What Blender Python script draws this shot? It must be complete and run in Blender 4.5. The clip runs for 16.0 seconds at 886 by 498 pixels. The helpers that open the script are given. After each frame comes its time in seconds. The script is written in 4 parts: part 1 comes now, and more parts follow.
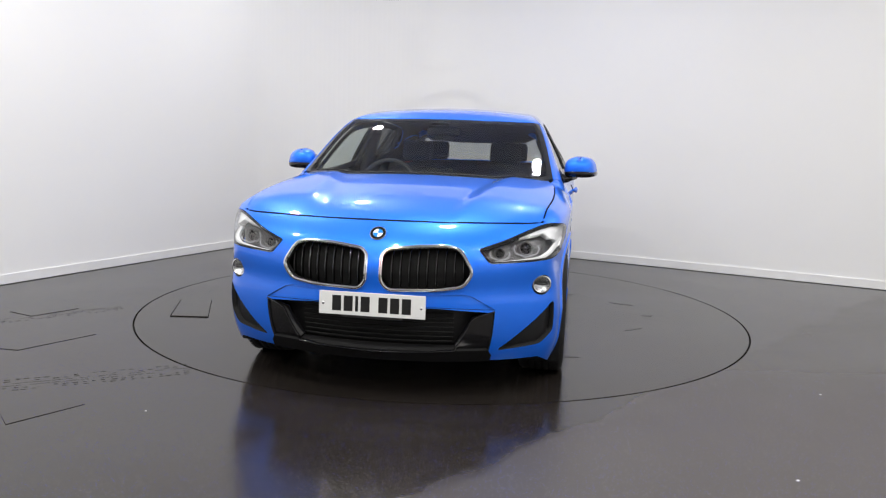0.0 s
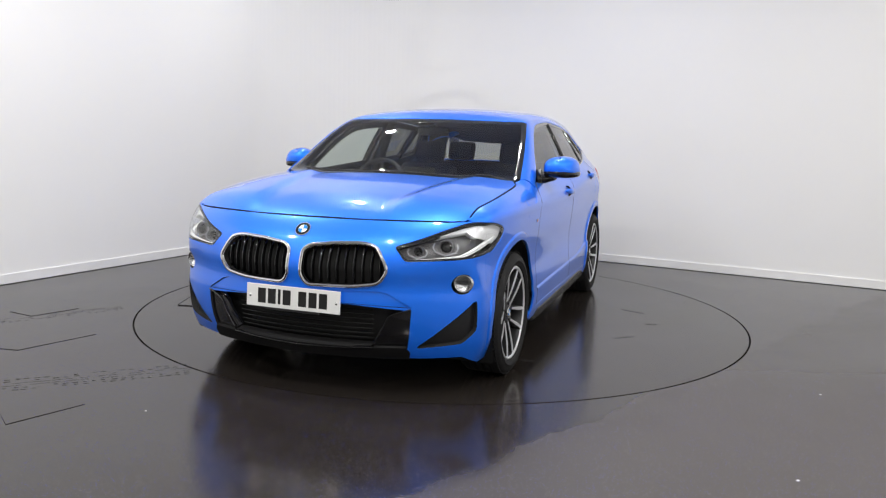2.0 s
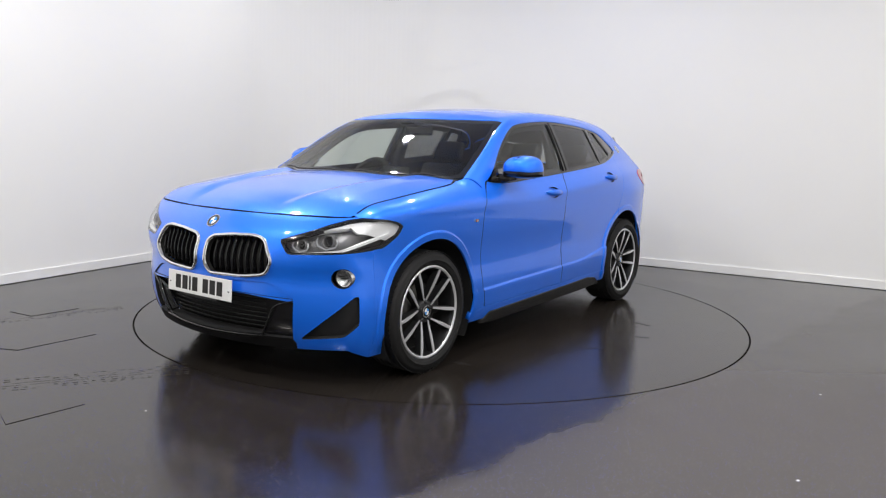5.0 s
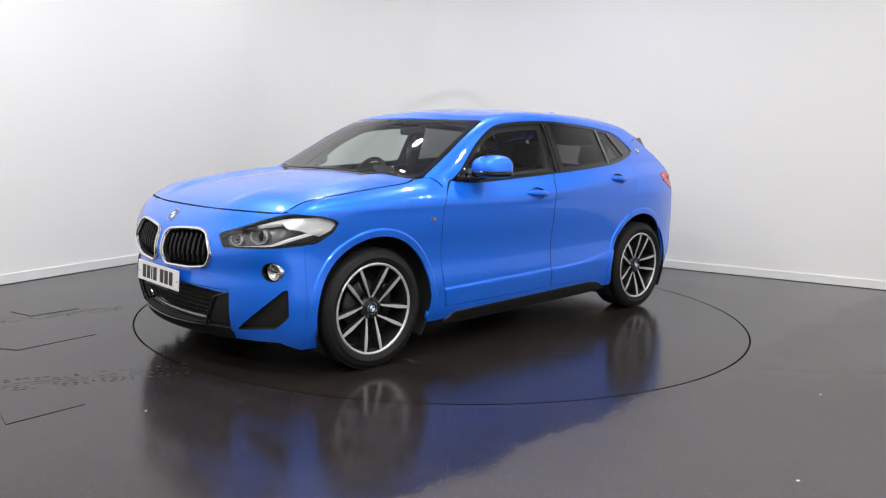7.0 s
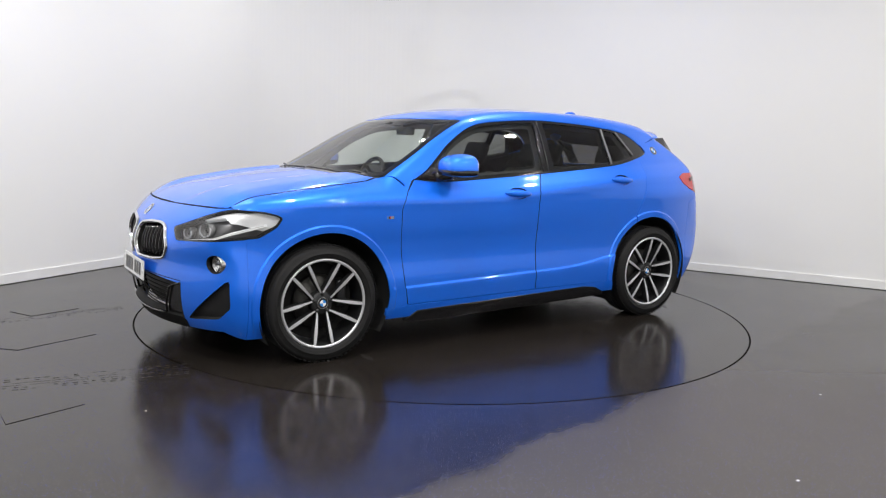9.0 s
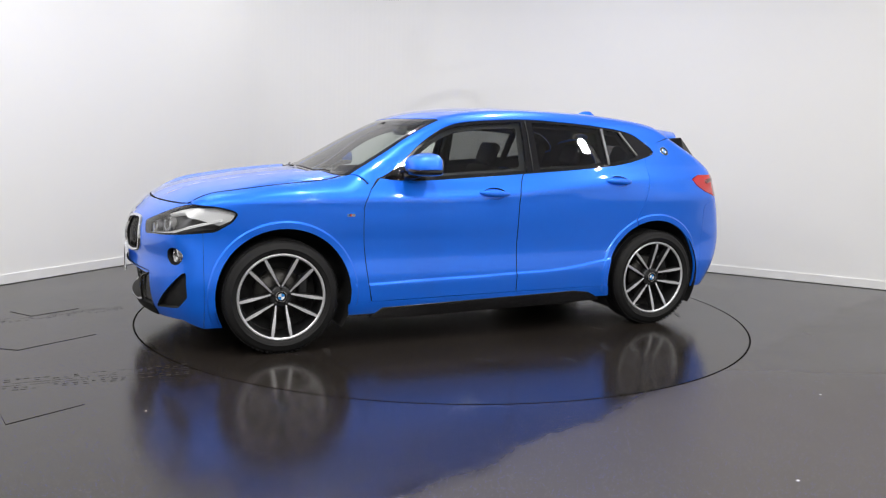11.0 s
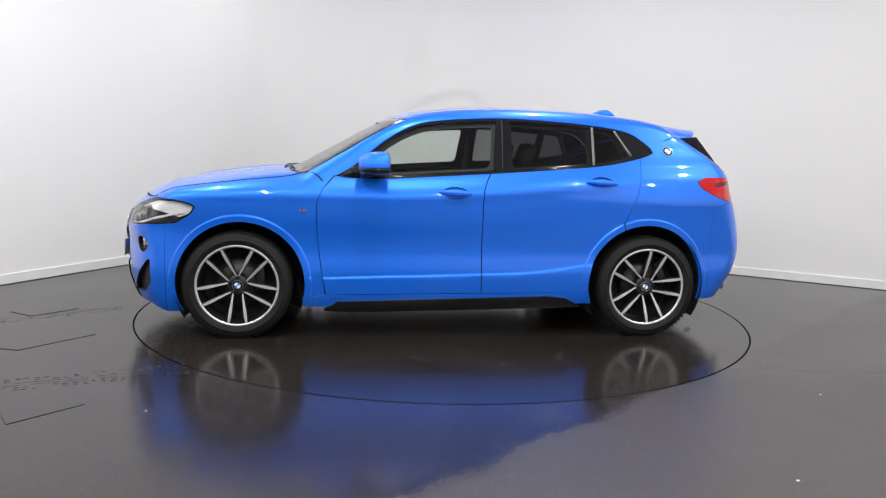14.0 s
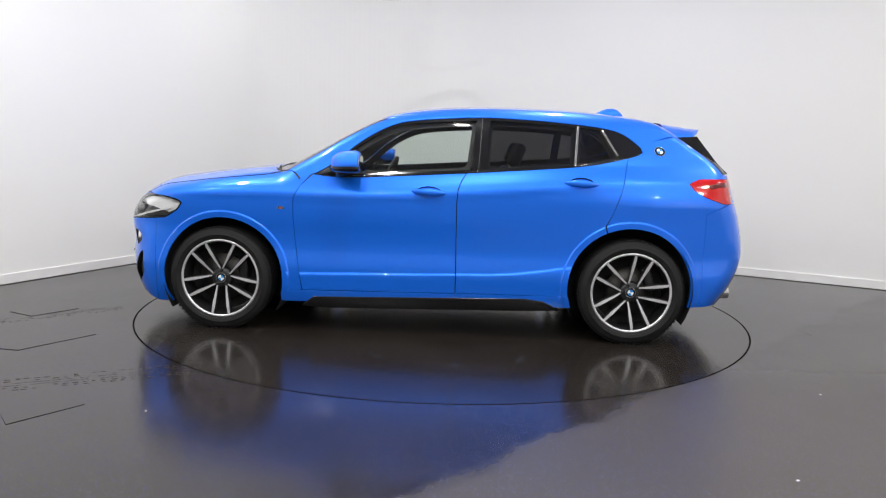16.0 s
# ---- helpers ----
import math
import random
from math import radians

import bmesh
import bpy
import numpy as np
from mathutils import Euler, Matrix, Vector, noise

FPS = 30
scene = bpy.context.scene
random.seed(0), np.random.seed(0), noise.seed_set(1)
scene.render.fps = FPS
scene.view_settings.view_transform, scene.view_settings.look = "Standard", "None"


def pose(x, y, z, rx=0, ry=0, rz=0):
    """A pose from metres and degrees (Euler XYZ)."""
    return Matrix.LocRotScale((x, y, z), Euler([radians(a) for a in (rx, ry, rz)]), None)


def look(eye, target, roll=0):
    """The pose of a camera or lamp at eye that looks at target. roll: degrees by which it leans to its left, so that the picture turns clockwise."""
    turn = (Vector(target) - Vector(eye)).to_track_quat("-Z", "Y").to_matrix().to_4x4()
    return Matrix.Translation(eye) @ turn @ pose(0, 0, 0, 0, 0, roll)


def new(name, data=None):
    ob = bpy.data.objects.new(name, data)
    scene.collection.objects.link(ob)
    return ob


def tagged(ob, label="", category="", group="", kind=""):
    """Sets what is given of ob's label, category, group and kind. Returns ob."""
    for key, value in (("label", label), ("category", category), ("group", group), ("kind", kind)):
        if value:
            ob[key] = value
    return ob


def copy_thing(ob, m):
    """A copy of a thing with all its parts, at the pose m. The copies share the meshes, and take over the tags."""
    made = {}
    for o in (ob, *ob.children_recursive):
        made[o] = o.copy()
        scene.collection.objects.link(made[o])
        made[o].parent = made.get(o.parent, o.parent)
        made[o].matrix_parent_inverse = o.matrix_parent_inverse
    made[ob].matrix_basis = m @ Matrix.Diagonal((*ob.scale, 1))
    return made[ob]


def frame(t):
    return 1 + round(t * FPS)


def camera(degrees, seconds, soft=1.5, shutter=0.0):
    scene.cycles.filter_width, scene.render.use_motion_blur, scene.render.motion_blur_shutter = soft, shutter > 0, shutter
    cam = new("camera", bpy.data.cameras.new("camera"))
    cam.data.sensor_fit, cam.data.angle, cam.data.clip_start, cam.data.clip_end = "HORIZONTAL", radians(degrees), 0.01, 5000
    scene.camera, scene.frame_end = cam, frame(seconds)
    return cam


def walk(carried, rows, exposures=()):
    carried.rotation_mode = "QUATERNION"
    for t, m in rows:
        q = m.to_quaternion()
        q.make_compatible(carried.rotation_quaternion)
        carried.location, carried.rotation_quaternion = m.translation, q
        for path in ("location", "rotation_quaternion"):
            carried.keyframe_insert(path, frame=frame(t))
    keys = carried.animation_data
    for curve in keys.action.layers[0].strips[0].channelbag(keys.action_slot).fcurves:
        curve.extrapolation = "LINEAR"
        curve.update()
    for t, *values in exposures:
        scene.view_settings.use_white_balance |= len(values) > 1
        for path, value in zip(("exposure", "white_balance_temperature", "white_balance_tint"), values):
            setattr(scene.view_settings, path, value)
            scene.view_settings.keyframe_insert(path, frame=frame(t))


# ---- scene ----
cam = camera(60.04, 16.0, soft=1.2)
EYE = Vector((0.0, -5.802, 1.264))
AIM = Vector((math.sin(radians(-0.07)) * math.cos(radians(7.97)), math.cos(radians(7.97)), -math.sin(radians(7.97))))
EYE_POSE = look(EYE, EYE + AIM, 1.59)
walk(cam, [(0.0, EYE_POSE), (16.0, EYE_POSE)])

# ---- light ----
scene.view_settings.exposure = 0.0
world = bpy.data.worlds.new("studio_world")
world.use_nodes = True
world.node_tree.nodes["Background"].inputs[0].default_value = (1.0, 1.0, 1.0, 1)
world.node_tree.nodes["Background"].inputs[1].default_value = 0.05
scene.world = world

# room axes: U runs along the wall behind the turntable to the right, V towards the camera along the other wall
CORNER = Vector((-1.628, 4.480, 0.0))
ANG = -29.0
U = Vector((math.cos(radians(ANG)), math.sin(radians(ANG)), 0))
V = Vector((-math.cos(radians(64.1)), -math.sin(radians(64.1)), 0))
ROOM_U, ROOM_V, ROOM_H, COVE_R = 11.5, 13.5, 4.0, 1.5


def room(u, v, z=0.0):
    return CORNER + U * u + V * v + Vector((0, 0, z))


LAMPS = [(u, v) for u in (1.5, 4.2, 6.9, 9.6) for v in (2.1, 4.8, 7.5, 10.2)]
LAMP_W = 53.8
for u, v in LAMPS:
    data = bpy.data.lights.new("ceiling_lamp", "AREA")
    data.shape, data.size = "DISK", 0.16
    data.energy, data.color = LAMP_W * {2.1: 0.74, 4.8: 1.0, 7.5: 1.22, 10.2: 1.25}[v], (1.0, 0.975, 0.945)
    lamp = new("ceiling_lamp", data)
    lamp.matrix_world = Matrix.Translation(room(u, v, ROOM_H - 0.045))

# ---- materials ----
def material(name, color, rough=0.5, metal=0.0, coat=0.0, grain=0.0, scale=40.0, bump=0.0, bscale=200.0, spec=0.5, trans=0.0, ior=1.45, emit=0.0, coat_rough=0.03):
    m = bpy.data.materials.new(name)
    m.use_nodes = True
    nt = m.node_tree
    b = nt.nodes["Principled BSDF"]
    b.inputs["Base Color"].default_value = (*color, 1)
    b.inputs["Roughness"].default_value = rough
    b.inputs["Metallic"].default_value = metal
    b.inputs["Coat Weight"].default_value = coat
    b.inputs["Coat Roughness"].default_value = coat_rough
    b.inputs["Specular IOR Level"].default_value = spec
    b.inputs["Transmission Weight"].default_value = trans
    b.inputs["IOR"].default_value = ior
    if emit:
        b.inputs["Emission Color"].default_value = (*color, 1)
        b.inputs["Emission Strength"].default_value = emit
    if grain or bump:
        tc = nt.nodes.new("ShaderNodeTexCoord")
    if grain:
        n1 = nt.nodes.new("ShaderNodeTexNoise")
        n1.inputs["Scale"].default_value = scale
        n1.inputs["Detail"].default_value = 6
        nt.links.new(tc.outputs["Object"], n1.inputs["Vector"])
        mix = nt.nodes.new("ShaderNodeMix")
        mix.data_type = "RGBA"
        lo = [c * (1 - grain) for c in color]
        hi = [min(1, c * (1 + grain)) for c in color]
        mix.inputs[6].default_value = (*lo, 1)
        mix.inputs[7].default_value = (*hi, 1)
        nt.links.new(n1.outputs["Fac"], mix.inputs[0])
        nt.links.new(mix.outputs[2], b.inputs["Base Color"])
    if bump:
        n2 = nt.nodes.new("ShaderNodeTexNoise")
        n2.inputs["Scale"].default_value = bscale
        n2.inputs["Detail"].default_value = 3
        nt.links.new(tc.outputs["Object"], n2.inputs["Vector"])
        bp = nt.nodes.new("ShaderNodeBump")
        bp.inputs["Strength"].default_value = bump
        bp.inputs["Distance"].default_value = 0.002
        nt.links.new(n2.outputs["Fac"], bp.inputs["Height"])
        nt.links.new(bp.outputs["Normal"], b.inputs["Normal"])
    return m


def paint_material():
    """Blue metallic car paint: fine flakes under a clear coat."""
    m = material("blue_metallic_paint", (0.003, 0.165, 0.90), rough=0.40, metal=0.42, coat=1.0, spec=0.5)
    nt = m.node_tree
    b = nt.nodes["Principled BSDF"]
    tc = nt.nodes.new("ShaderNodeTexCoord")
    vo = nt.nodes.new("ShaderNodeTexVoronoi")
    vo.inputs["Scale"].default_value = 900
    nt.links.new(tc.outputs["Object"], vo.inputs["Vector"])
    bp = nt.nodes.new("ShaderNodeBump")
    bp.inputs["Strength"].default_value = 0.06
    bp.inputs["Distance"].default_value = 0.001
    nt.links.new(vo.outputs["Distance"], bp.inputs["Height"])
    nt.links.new(bp.outputs["Normal"], b.inputs["Normal"])
    return m


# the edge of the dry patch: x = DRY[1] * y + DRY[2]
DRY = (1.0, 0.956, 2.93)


def floor_material(name, dry):
    """Near-black safety vinyl with pale and blue flakes, a wet-looking gloss, and one dull dry patch."""
    m = bpy.data.materials.new(name)
    m.use_nodes = True
    nt = m.node_tree
    N, L = nt.nodes, nt.links
    b = N["Principled BSDF"]
    tc = N.new("ShaderNodeTexCoord")

    def noise_tex(scale, detail=4, rough=0.6):
        n = N.new("ShaderNodeTexNoise")
        n.inputs["Scale"].default_value = scale
        n.inputs["Detail"].default_value = detail
        n.inputs["Roughness"].default_value = rough
        L.new(tc.outputs["Object"], n.inputs["Vector"])
        return n

    def ramp(src, a, c, lo=0.0, hi=1.0):
        r = N.new("ShaderNodeMapRange")
        r.inputs[1].default_value, r.inputs[2].default_value = a, c
        r.inputs[3].default_value, r.inputs[4].default_value = lo, hi
        L.new(src, r.inputs[0])
        return r.outputs[0]

    def mathn(op, a, c):
        n = N.new("ShaderNodeMath")
        n.operation = op
        for i, s in enumerate((a, c)):
            if isinstance(s, (int, float)):
                n.inputs[i].default_value = s
            else:
                L.new(s, n.inputs[i])
        return n.outputs[0]

    def mixc(f, a, c):
        n = N.new("ShaderNodeMix")
        n.data_type = "RGBA"
        if isinstance(f, (int, float)):
            n.inputs[0].default_value = f
        else:
            L.new(f, n.inputs[0])
        for i, s in ((6, a), (7, c)):
            if isinstance(s, tuple):
                n.inputs[i].default_value = (*s, 1)
            else:
                L.new(s, n.inputs[i])
        return n.outputs[2]

    stain = noise_tex(1.1, 6, 0.65)
    fine = noise_tex(34, 4)
    base = mixc(ramp(stain.outputs[0], 0.35, 0.7), (0.013, 0.0108, 0.009), (0.026, 0.0215, 0.018))
    base = mixc(ramp(fine.outputs[0], 0.3, 0.8), base, (0.020, 0.0168, 0.0145))
    vo = N.new("ShaderNodeTexVoronoi")
    vo.inputs["Scale"].default_value = 125
    L.new(tc.outputs["Object"], vo.inputs["Vector"])
    flake = mathn("LESS_THAN", vo.outputs["Distance"], 0.21)
    sep = N.new("ShaderNodeSeparateColor")
    L.new(vo.outputs["Color"], sep.inputs[0])
    some = mathn("GREATER_THAN", sep.outputs[0], 0.40)
    pick = mathn("MULTIPLY", flake, some)
    hue = mixc(mathn("GREATER_THAN", sep.outputs[1], 0.45), (0.13, 0.15, 0.66), (0.30, 0.29, 0.31))
    rough = ramp(stain.outputs[0], 0.3, 0.75, 0.13, 0.21)
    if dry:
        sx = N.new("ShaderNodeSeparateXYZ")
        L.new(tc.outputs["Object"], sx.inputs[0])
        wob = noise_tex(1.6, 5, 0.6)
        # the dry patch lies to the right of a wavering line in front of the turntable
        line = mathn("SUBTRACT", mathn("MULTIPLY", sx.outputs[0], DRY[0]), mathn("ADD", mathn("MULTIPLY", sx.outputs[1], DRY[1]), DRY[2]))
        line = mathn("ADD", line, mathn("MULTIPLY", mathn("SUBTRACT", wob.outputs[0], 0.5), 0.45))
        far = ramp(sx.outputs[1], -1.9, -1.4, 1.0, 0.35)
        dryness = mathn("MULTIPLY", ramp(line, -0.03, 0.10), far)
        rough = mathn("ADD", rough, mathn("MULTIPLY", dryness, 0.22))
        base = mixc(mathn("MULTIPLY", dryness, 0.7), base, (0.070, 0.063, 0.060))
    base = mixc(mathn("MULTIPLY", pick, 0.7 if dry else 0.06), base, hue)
    L.new(base, b.inputs["Base Color"])
    L.new(rough, b.inputs["Roughness"])
    bn = noise_tex(260, 2)
    bn2 = noise_tex(7, 3)
    bp = N.new("ShaderNodeBump")
    bp.inputs["Strength"].default_value = 0.10
    bp.inputs["Distance"].default_value = 0.001
    L.new(bn.outputs[0], bp.inputs["Height"])
    bp2 = N.new("ShaderNodeBump")
    bp2.inputs["Strength"].default_value = 0.05
    bp2.inputs["Distance"].default_value = 0.004
    L.new(bn2.outputs[0], bp2.inputs["Height"])
    L.new(bp.outputs[0], bp2.inputs["Normal"])
    L.new(bp2.outputs[0], b.inputs["Normal"])
    b.inputs["IOR"].default_value = 1.43
    return m


PAINT = paint_material()
BLACK = material("satin_black_plastic", (0.012, 0.012, 0.013), rough=0.42, grain=0.2, scale=60, bump=0.15, bscale=900)
# for the unseen wall behind the camera: its grey keeps the paint's reflections dark
BACKWALL = material("unseen_wall_grey", (0.34, 0.34, 0.34), rough=0.8, grain=0.05, scale=2)
MATTBLACK = material("matt_black_plastic", (0.006, 0.006, 0.0065), rough=0.55, spec=0.15, grain=0.2, scale=60)
SKIRT = material("semi_gloss_black_plastic", (0.010, 0.010, 0.011), rough=0.24, grain=0.2, scale=60)
GLOSSBLACK = material("gloss_black_trim", (0.006, 0.006, 0.007), rough=0.08, coat=0.5)
CHROME = material("polished_chrome", (0.82, 0.83, 0.84), rough=0.07, metal=1.0)
SATIN = material("satin_aluminium", (0.80, 0.81, 0.83), rough=0.24, metal=1.0, grain=0.06, scale=30)
RIMGREY = material("dark_grey_alloy", (0.035, 0.036, 0.038), rough=0.35, metal=0.6)
RUBBER = material("black_tyre_rubber", (0.011, 0.011, 0.0115), rough=0.7, spec=0.3, grain=0.3, scale=25, bump=0.3, bscale=500)
LINER = material("wheel_arch_liner", (0.008, 0.008, 0.008), rough=0.9, grain=0.3, scale=30, bump=0.4, bscale=300)
CABIN = material("dark_cabin_trim", (0.016, 0.016, 0.018), rough=0.65, grain=0.25, scale=50, bump=0.2, bscale=700)
CLOTH = material("black_seat_fabric", (0.02, 0.02, 0.022), rough=0.85, grain=0.3, scale=80, bump=0.4, bscale=900)
WALLPAINT = material("white_wall_paint", (0.80, 0.80, 0.795), rough=0.75, grain=0.02, scale=1.2, bump=0.05, bscale=90)
TRIMPAINT = material("white_trim_paint", (0.78, 0.78, 0.775), rough=0.45, grain=0.06, scale=6)
CEILPAINT = material("ceiling_paint", (0.76, 0.76, 0.76), rough=0.9, grain=0.03, scale=3)
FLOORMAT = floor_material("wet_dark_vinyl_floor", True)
TABLEMAT = floor_material("dark_vinyl_turntable", False)
GAPMAT = material("black_gap", (0.004, 0.004, 0.004), rough=0.8, grain=0.2)
LAMPRED = material("red_lamp_lens", (0.50, 0.006, 0.008), rough=0.08, coat=1.0, spec=0.6)
PLATEWHITE = material("white_number_plate", (0.72, 0.73, 0.72), rough=0.25, coat=0.4, grain=0.02)
PRINT = material("black_print", (0.01, 0.01, 0.01), rough=0.4)
WHITEENAMEL = material("white_enamel", (0.8, 0.8, 0.8), rough=0.15, coat=0.6)
BLUEENAMEL = material("blue_enamel", (0.02, 0.22, 0.62), rough=0.15, coat=0.6)
REDENAMEL = material("red_enamel", (0.6, 0.03, 0.03), rough=0.2)
DISC = material("brake_disc_steel", (0.07, 0.068, 0.065), rough=0.5, metal=1.0, grain=0.2, scale=60)
LENS = material("silver_lamp_reflector", (0.86, 0.87, 0.88), rough=0.26, metal=0.15)
LAMPGREY = material("grey_lamp_bezel", (0.13, 0.13, 0.135), rough=0.3, metal=0.4)
MACHINED = material("diamond_turned_aluminium", (0.66, 0.67, 0.69), rough=0.33, metal=0.6, grain=0.05, scale=60)
BARGREY = material("grey_window_divider", (0.16, 0.16, 0.165), rough=0.35, metal=0.3)
DEEPRED = material("deep_red_lamp_core", (0.12, 0.004, 0.006), rough=0.12, coat=1.0)
LEDGREY = material("frosted_light_guide", (0.30, 0.31, 0.33), rough=0.35, coat=0.5)


def glass_material(name, tint, rough=0.0):
    """Thin tinted pane: mostly clear, with a mirror gloss."""
    m = bpy.data.materials.new(name)
    m.use_nodes = True
    nt = m.node_tree
    N, L = nt.nodes, nt.links
    N.remove(N["Principled BSDF"])
    tr = N.new("ShaderNodeBsdfTransparent")
    tr.inputs[0].default_value = (*tint, 1)
    gl = N.new("ShaderNodeBsdfGlossy")
    gl.inputs["Roughness"].default_value = 0.015
    lw = N.new("ShaderNodeLayerWeight")
    lw.inputs[0].default_value = 0.5
    pw = N.new("ShaderNodeMath")
    pw.operation = "POWER"
    pw.inputs[1].default_value = 4.5
    L.new(lw.outputs["Facing"], pw.inputs[0])
    fr = N.new("ShaderNodeMapRange")
    fr.inputs[3].default_value, fr.inputs[4].default_value = 0.07, 1.0
    L.new(pw.outputs[0], fr.inputs[0])
    mx = N.new("ShaderNodeMixShader")
    L.new(fr.outputs[0], mx.inputs[0])
    L.new(tr.outputs[0], mx.inputs[1])
    L.new(gl.outputs[0], mx.inputs[2])
    L.new(mx.outputs[0], N["Material Output"].inputs[0])
    return m


CLEAR = glass_material("clear_lamp_glass", (0.93, 0.94, 0.95))
TINT = glass_material("green_tinted_window_glass", (0.80, 0.85, 0.81))
PRIVACY = glass_material("dark_privacy_glass", (0.22, 0.22, 0.22))
REARGLASS = glass_material("tinted_rear_glass", (0.5, 0.5, 0.5))


# ---- mesh helpers ----
def part(name, bm, mat, parent=None, label="", smooth=True):
    """Links a bmesh as one mesh object under a thing or a part."""
    me = bpy.data.meshes.new(name)
    bm.to_mesh(me)
    bm.free()
    me.materials.append(mat)
    if smooth:
        me.shade_smooth()
    ob = new(name, me)
    if parent is not None:
        ob.parent = parent
    if label:
        ob["label"] = label
    return ob


def box_bm(cx, cy, cz, sx, sy, sz, bevel=0.0, rot=None, bm=None):
    bm = bm or bmesh.new()
    m = Matrix.Translation((cx, cy, cz)) @ (rot or Matrix.Identity(4)) @ Matrix.Diagonal((sx, sy, sz, 1))
    r = bmesh.ops.create_cube(bm, size=1.0, matrix=m)
    if bevel:
        es = list({e for v in r["verts"] for e in v.link_edges})
        bmesh.ops.bevel(bm, geom=es, offset=bevel, segments=2, affect="EDGES", profile=0.5)
    return bm


def lathe_bm(profile, n=48, axis="y", bm=None, centre=(0, 0, 0), a0=0.0, a1=2 * math.pi):
    """Turns (radius, along) pairs round an axis."""
    bm = bm or bmesh.new()
    full = abs(a1 - a0) > 6.28
    rings = []
    for k in range(n if full else n + 1):
        a = a0 + (a1 - a0) * k / n
        ring = []
        for r, h in profile:
            p = {"y": (r * math.cos(a), h, r * math.sin(a)), "z": (r * math.cos(a), r * math.sin(a), h), "x": (h, r * math.cos(a), r * math.sin(a))}[axis]
            ring.append(bm.verts.new(Vector(centre) + Vector(p)))
        rings.append(ring)
    for k in range(len(rings) if full else len(rings) - 1):
        a, b = rings[k], rings[(k + 1) % len(rings)]
        for j in range(len(profile) - 1):
            bm.faces.new((a[j], b[j], b[j + 1], a[j + 1]))
    bmesh.ops.recalc_face_normals(bm, faces=bm.faces)
    return bm


def tube_bm(points, r, n=8, bm=None, closed=False):
    """A round bar through the points."""
    bm = bm or bmesh.new()
    pts = [Vector(p) for p in points]
    rings = []
    up = Vector((0.13, 0.21, 0.97)).normalized()
    for i, p in enumerate(pts):
        a = pts[i - 1] if i or closed else p
        b = pts[(i + 1) % len(pts)] if i < len(pts) - 1 or closed else p
        d = (b - a).normalized()
        s = d.cross(up).normalized()
        t = s.cross(d)
        rr = r[i] if isinstance(r, (list, tuple)) else r
        rings.append([bm.verts.new(p + (s * math.cos(q) + t * math.sin(q)) * rr) for q in [2 * math.pi * k / n for k in range(n)]])
    m = len(rings)
    for i in range(m if closed else m - 1):
        a, b = rings[i], rings[(i + 1) % m]
        for k in range(n):
            bm.faces.new((a[k], a[(k + 1) % n], b[(k + 1) % n], b[k]))
    if not closed:
        bm.faces.new(rings[0][::-1])
        bm.faces.new(rings[-1])
    bmesh.ops.recalc_face_normals(bm, faces=bm.faces)
    return bm


def prism_bm(points, d, bm=None):
    """A plate: the polygon of 3D points, pushed out along the vector d."""
    bm = bm or bmesh.new()
    vs = [bm.verts.new(p) for p in points]
    f = bm.faces.new(vs)
    r = bmesh.ops.extrude_face_region(bm, geom=[f])
    bmesh.ops.translate(bm, verts=[v for v in r["geom"] if isinstance(v, bmesh.types.BMVert)], vec=d)
    bmesh.ops.recalc_face_normals(bm, faces=bm.faces)
    return bm


# ---- the room ----
def room_slab(name, u0, u1, v0, v1, z0, z1, mat, label="", category="", parent=None, bevel=0.0):
    bm = prism_bm([room(u0, v0, z0), room(u1, v0, z0), room(u1, v1, z0), room(u0, v1, z0)], Vector((0, 0, z1 - z0)))
    if bevel:
        bmesh.ops.bevel(bm, geom=list(bm.edges), offset=bevel, segments=2, affect="EDGES", profile=0.5)
    ob = part(name, bm, mat, parent, smooth=False)
    if parent is None:
        tagged(ob, label, category, kind="structure")
    return ob


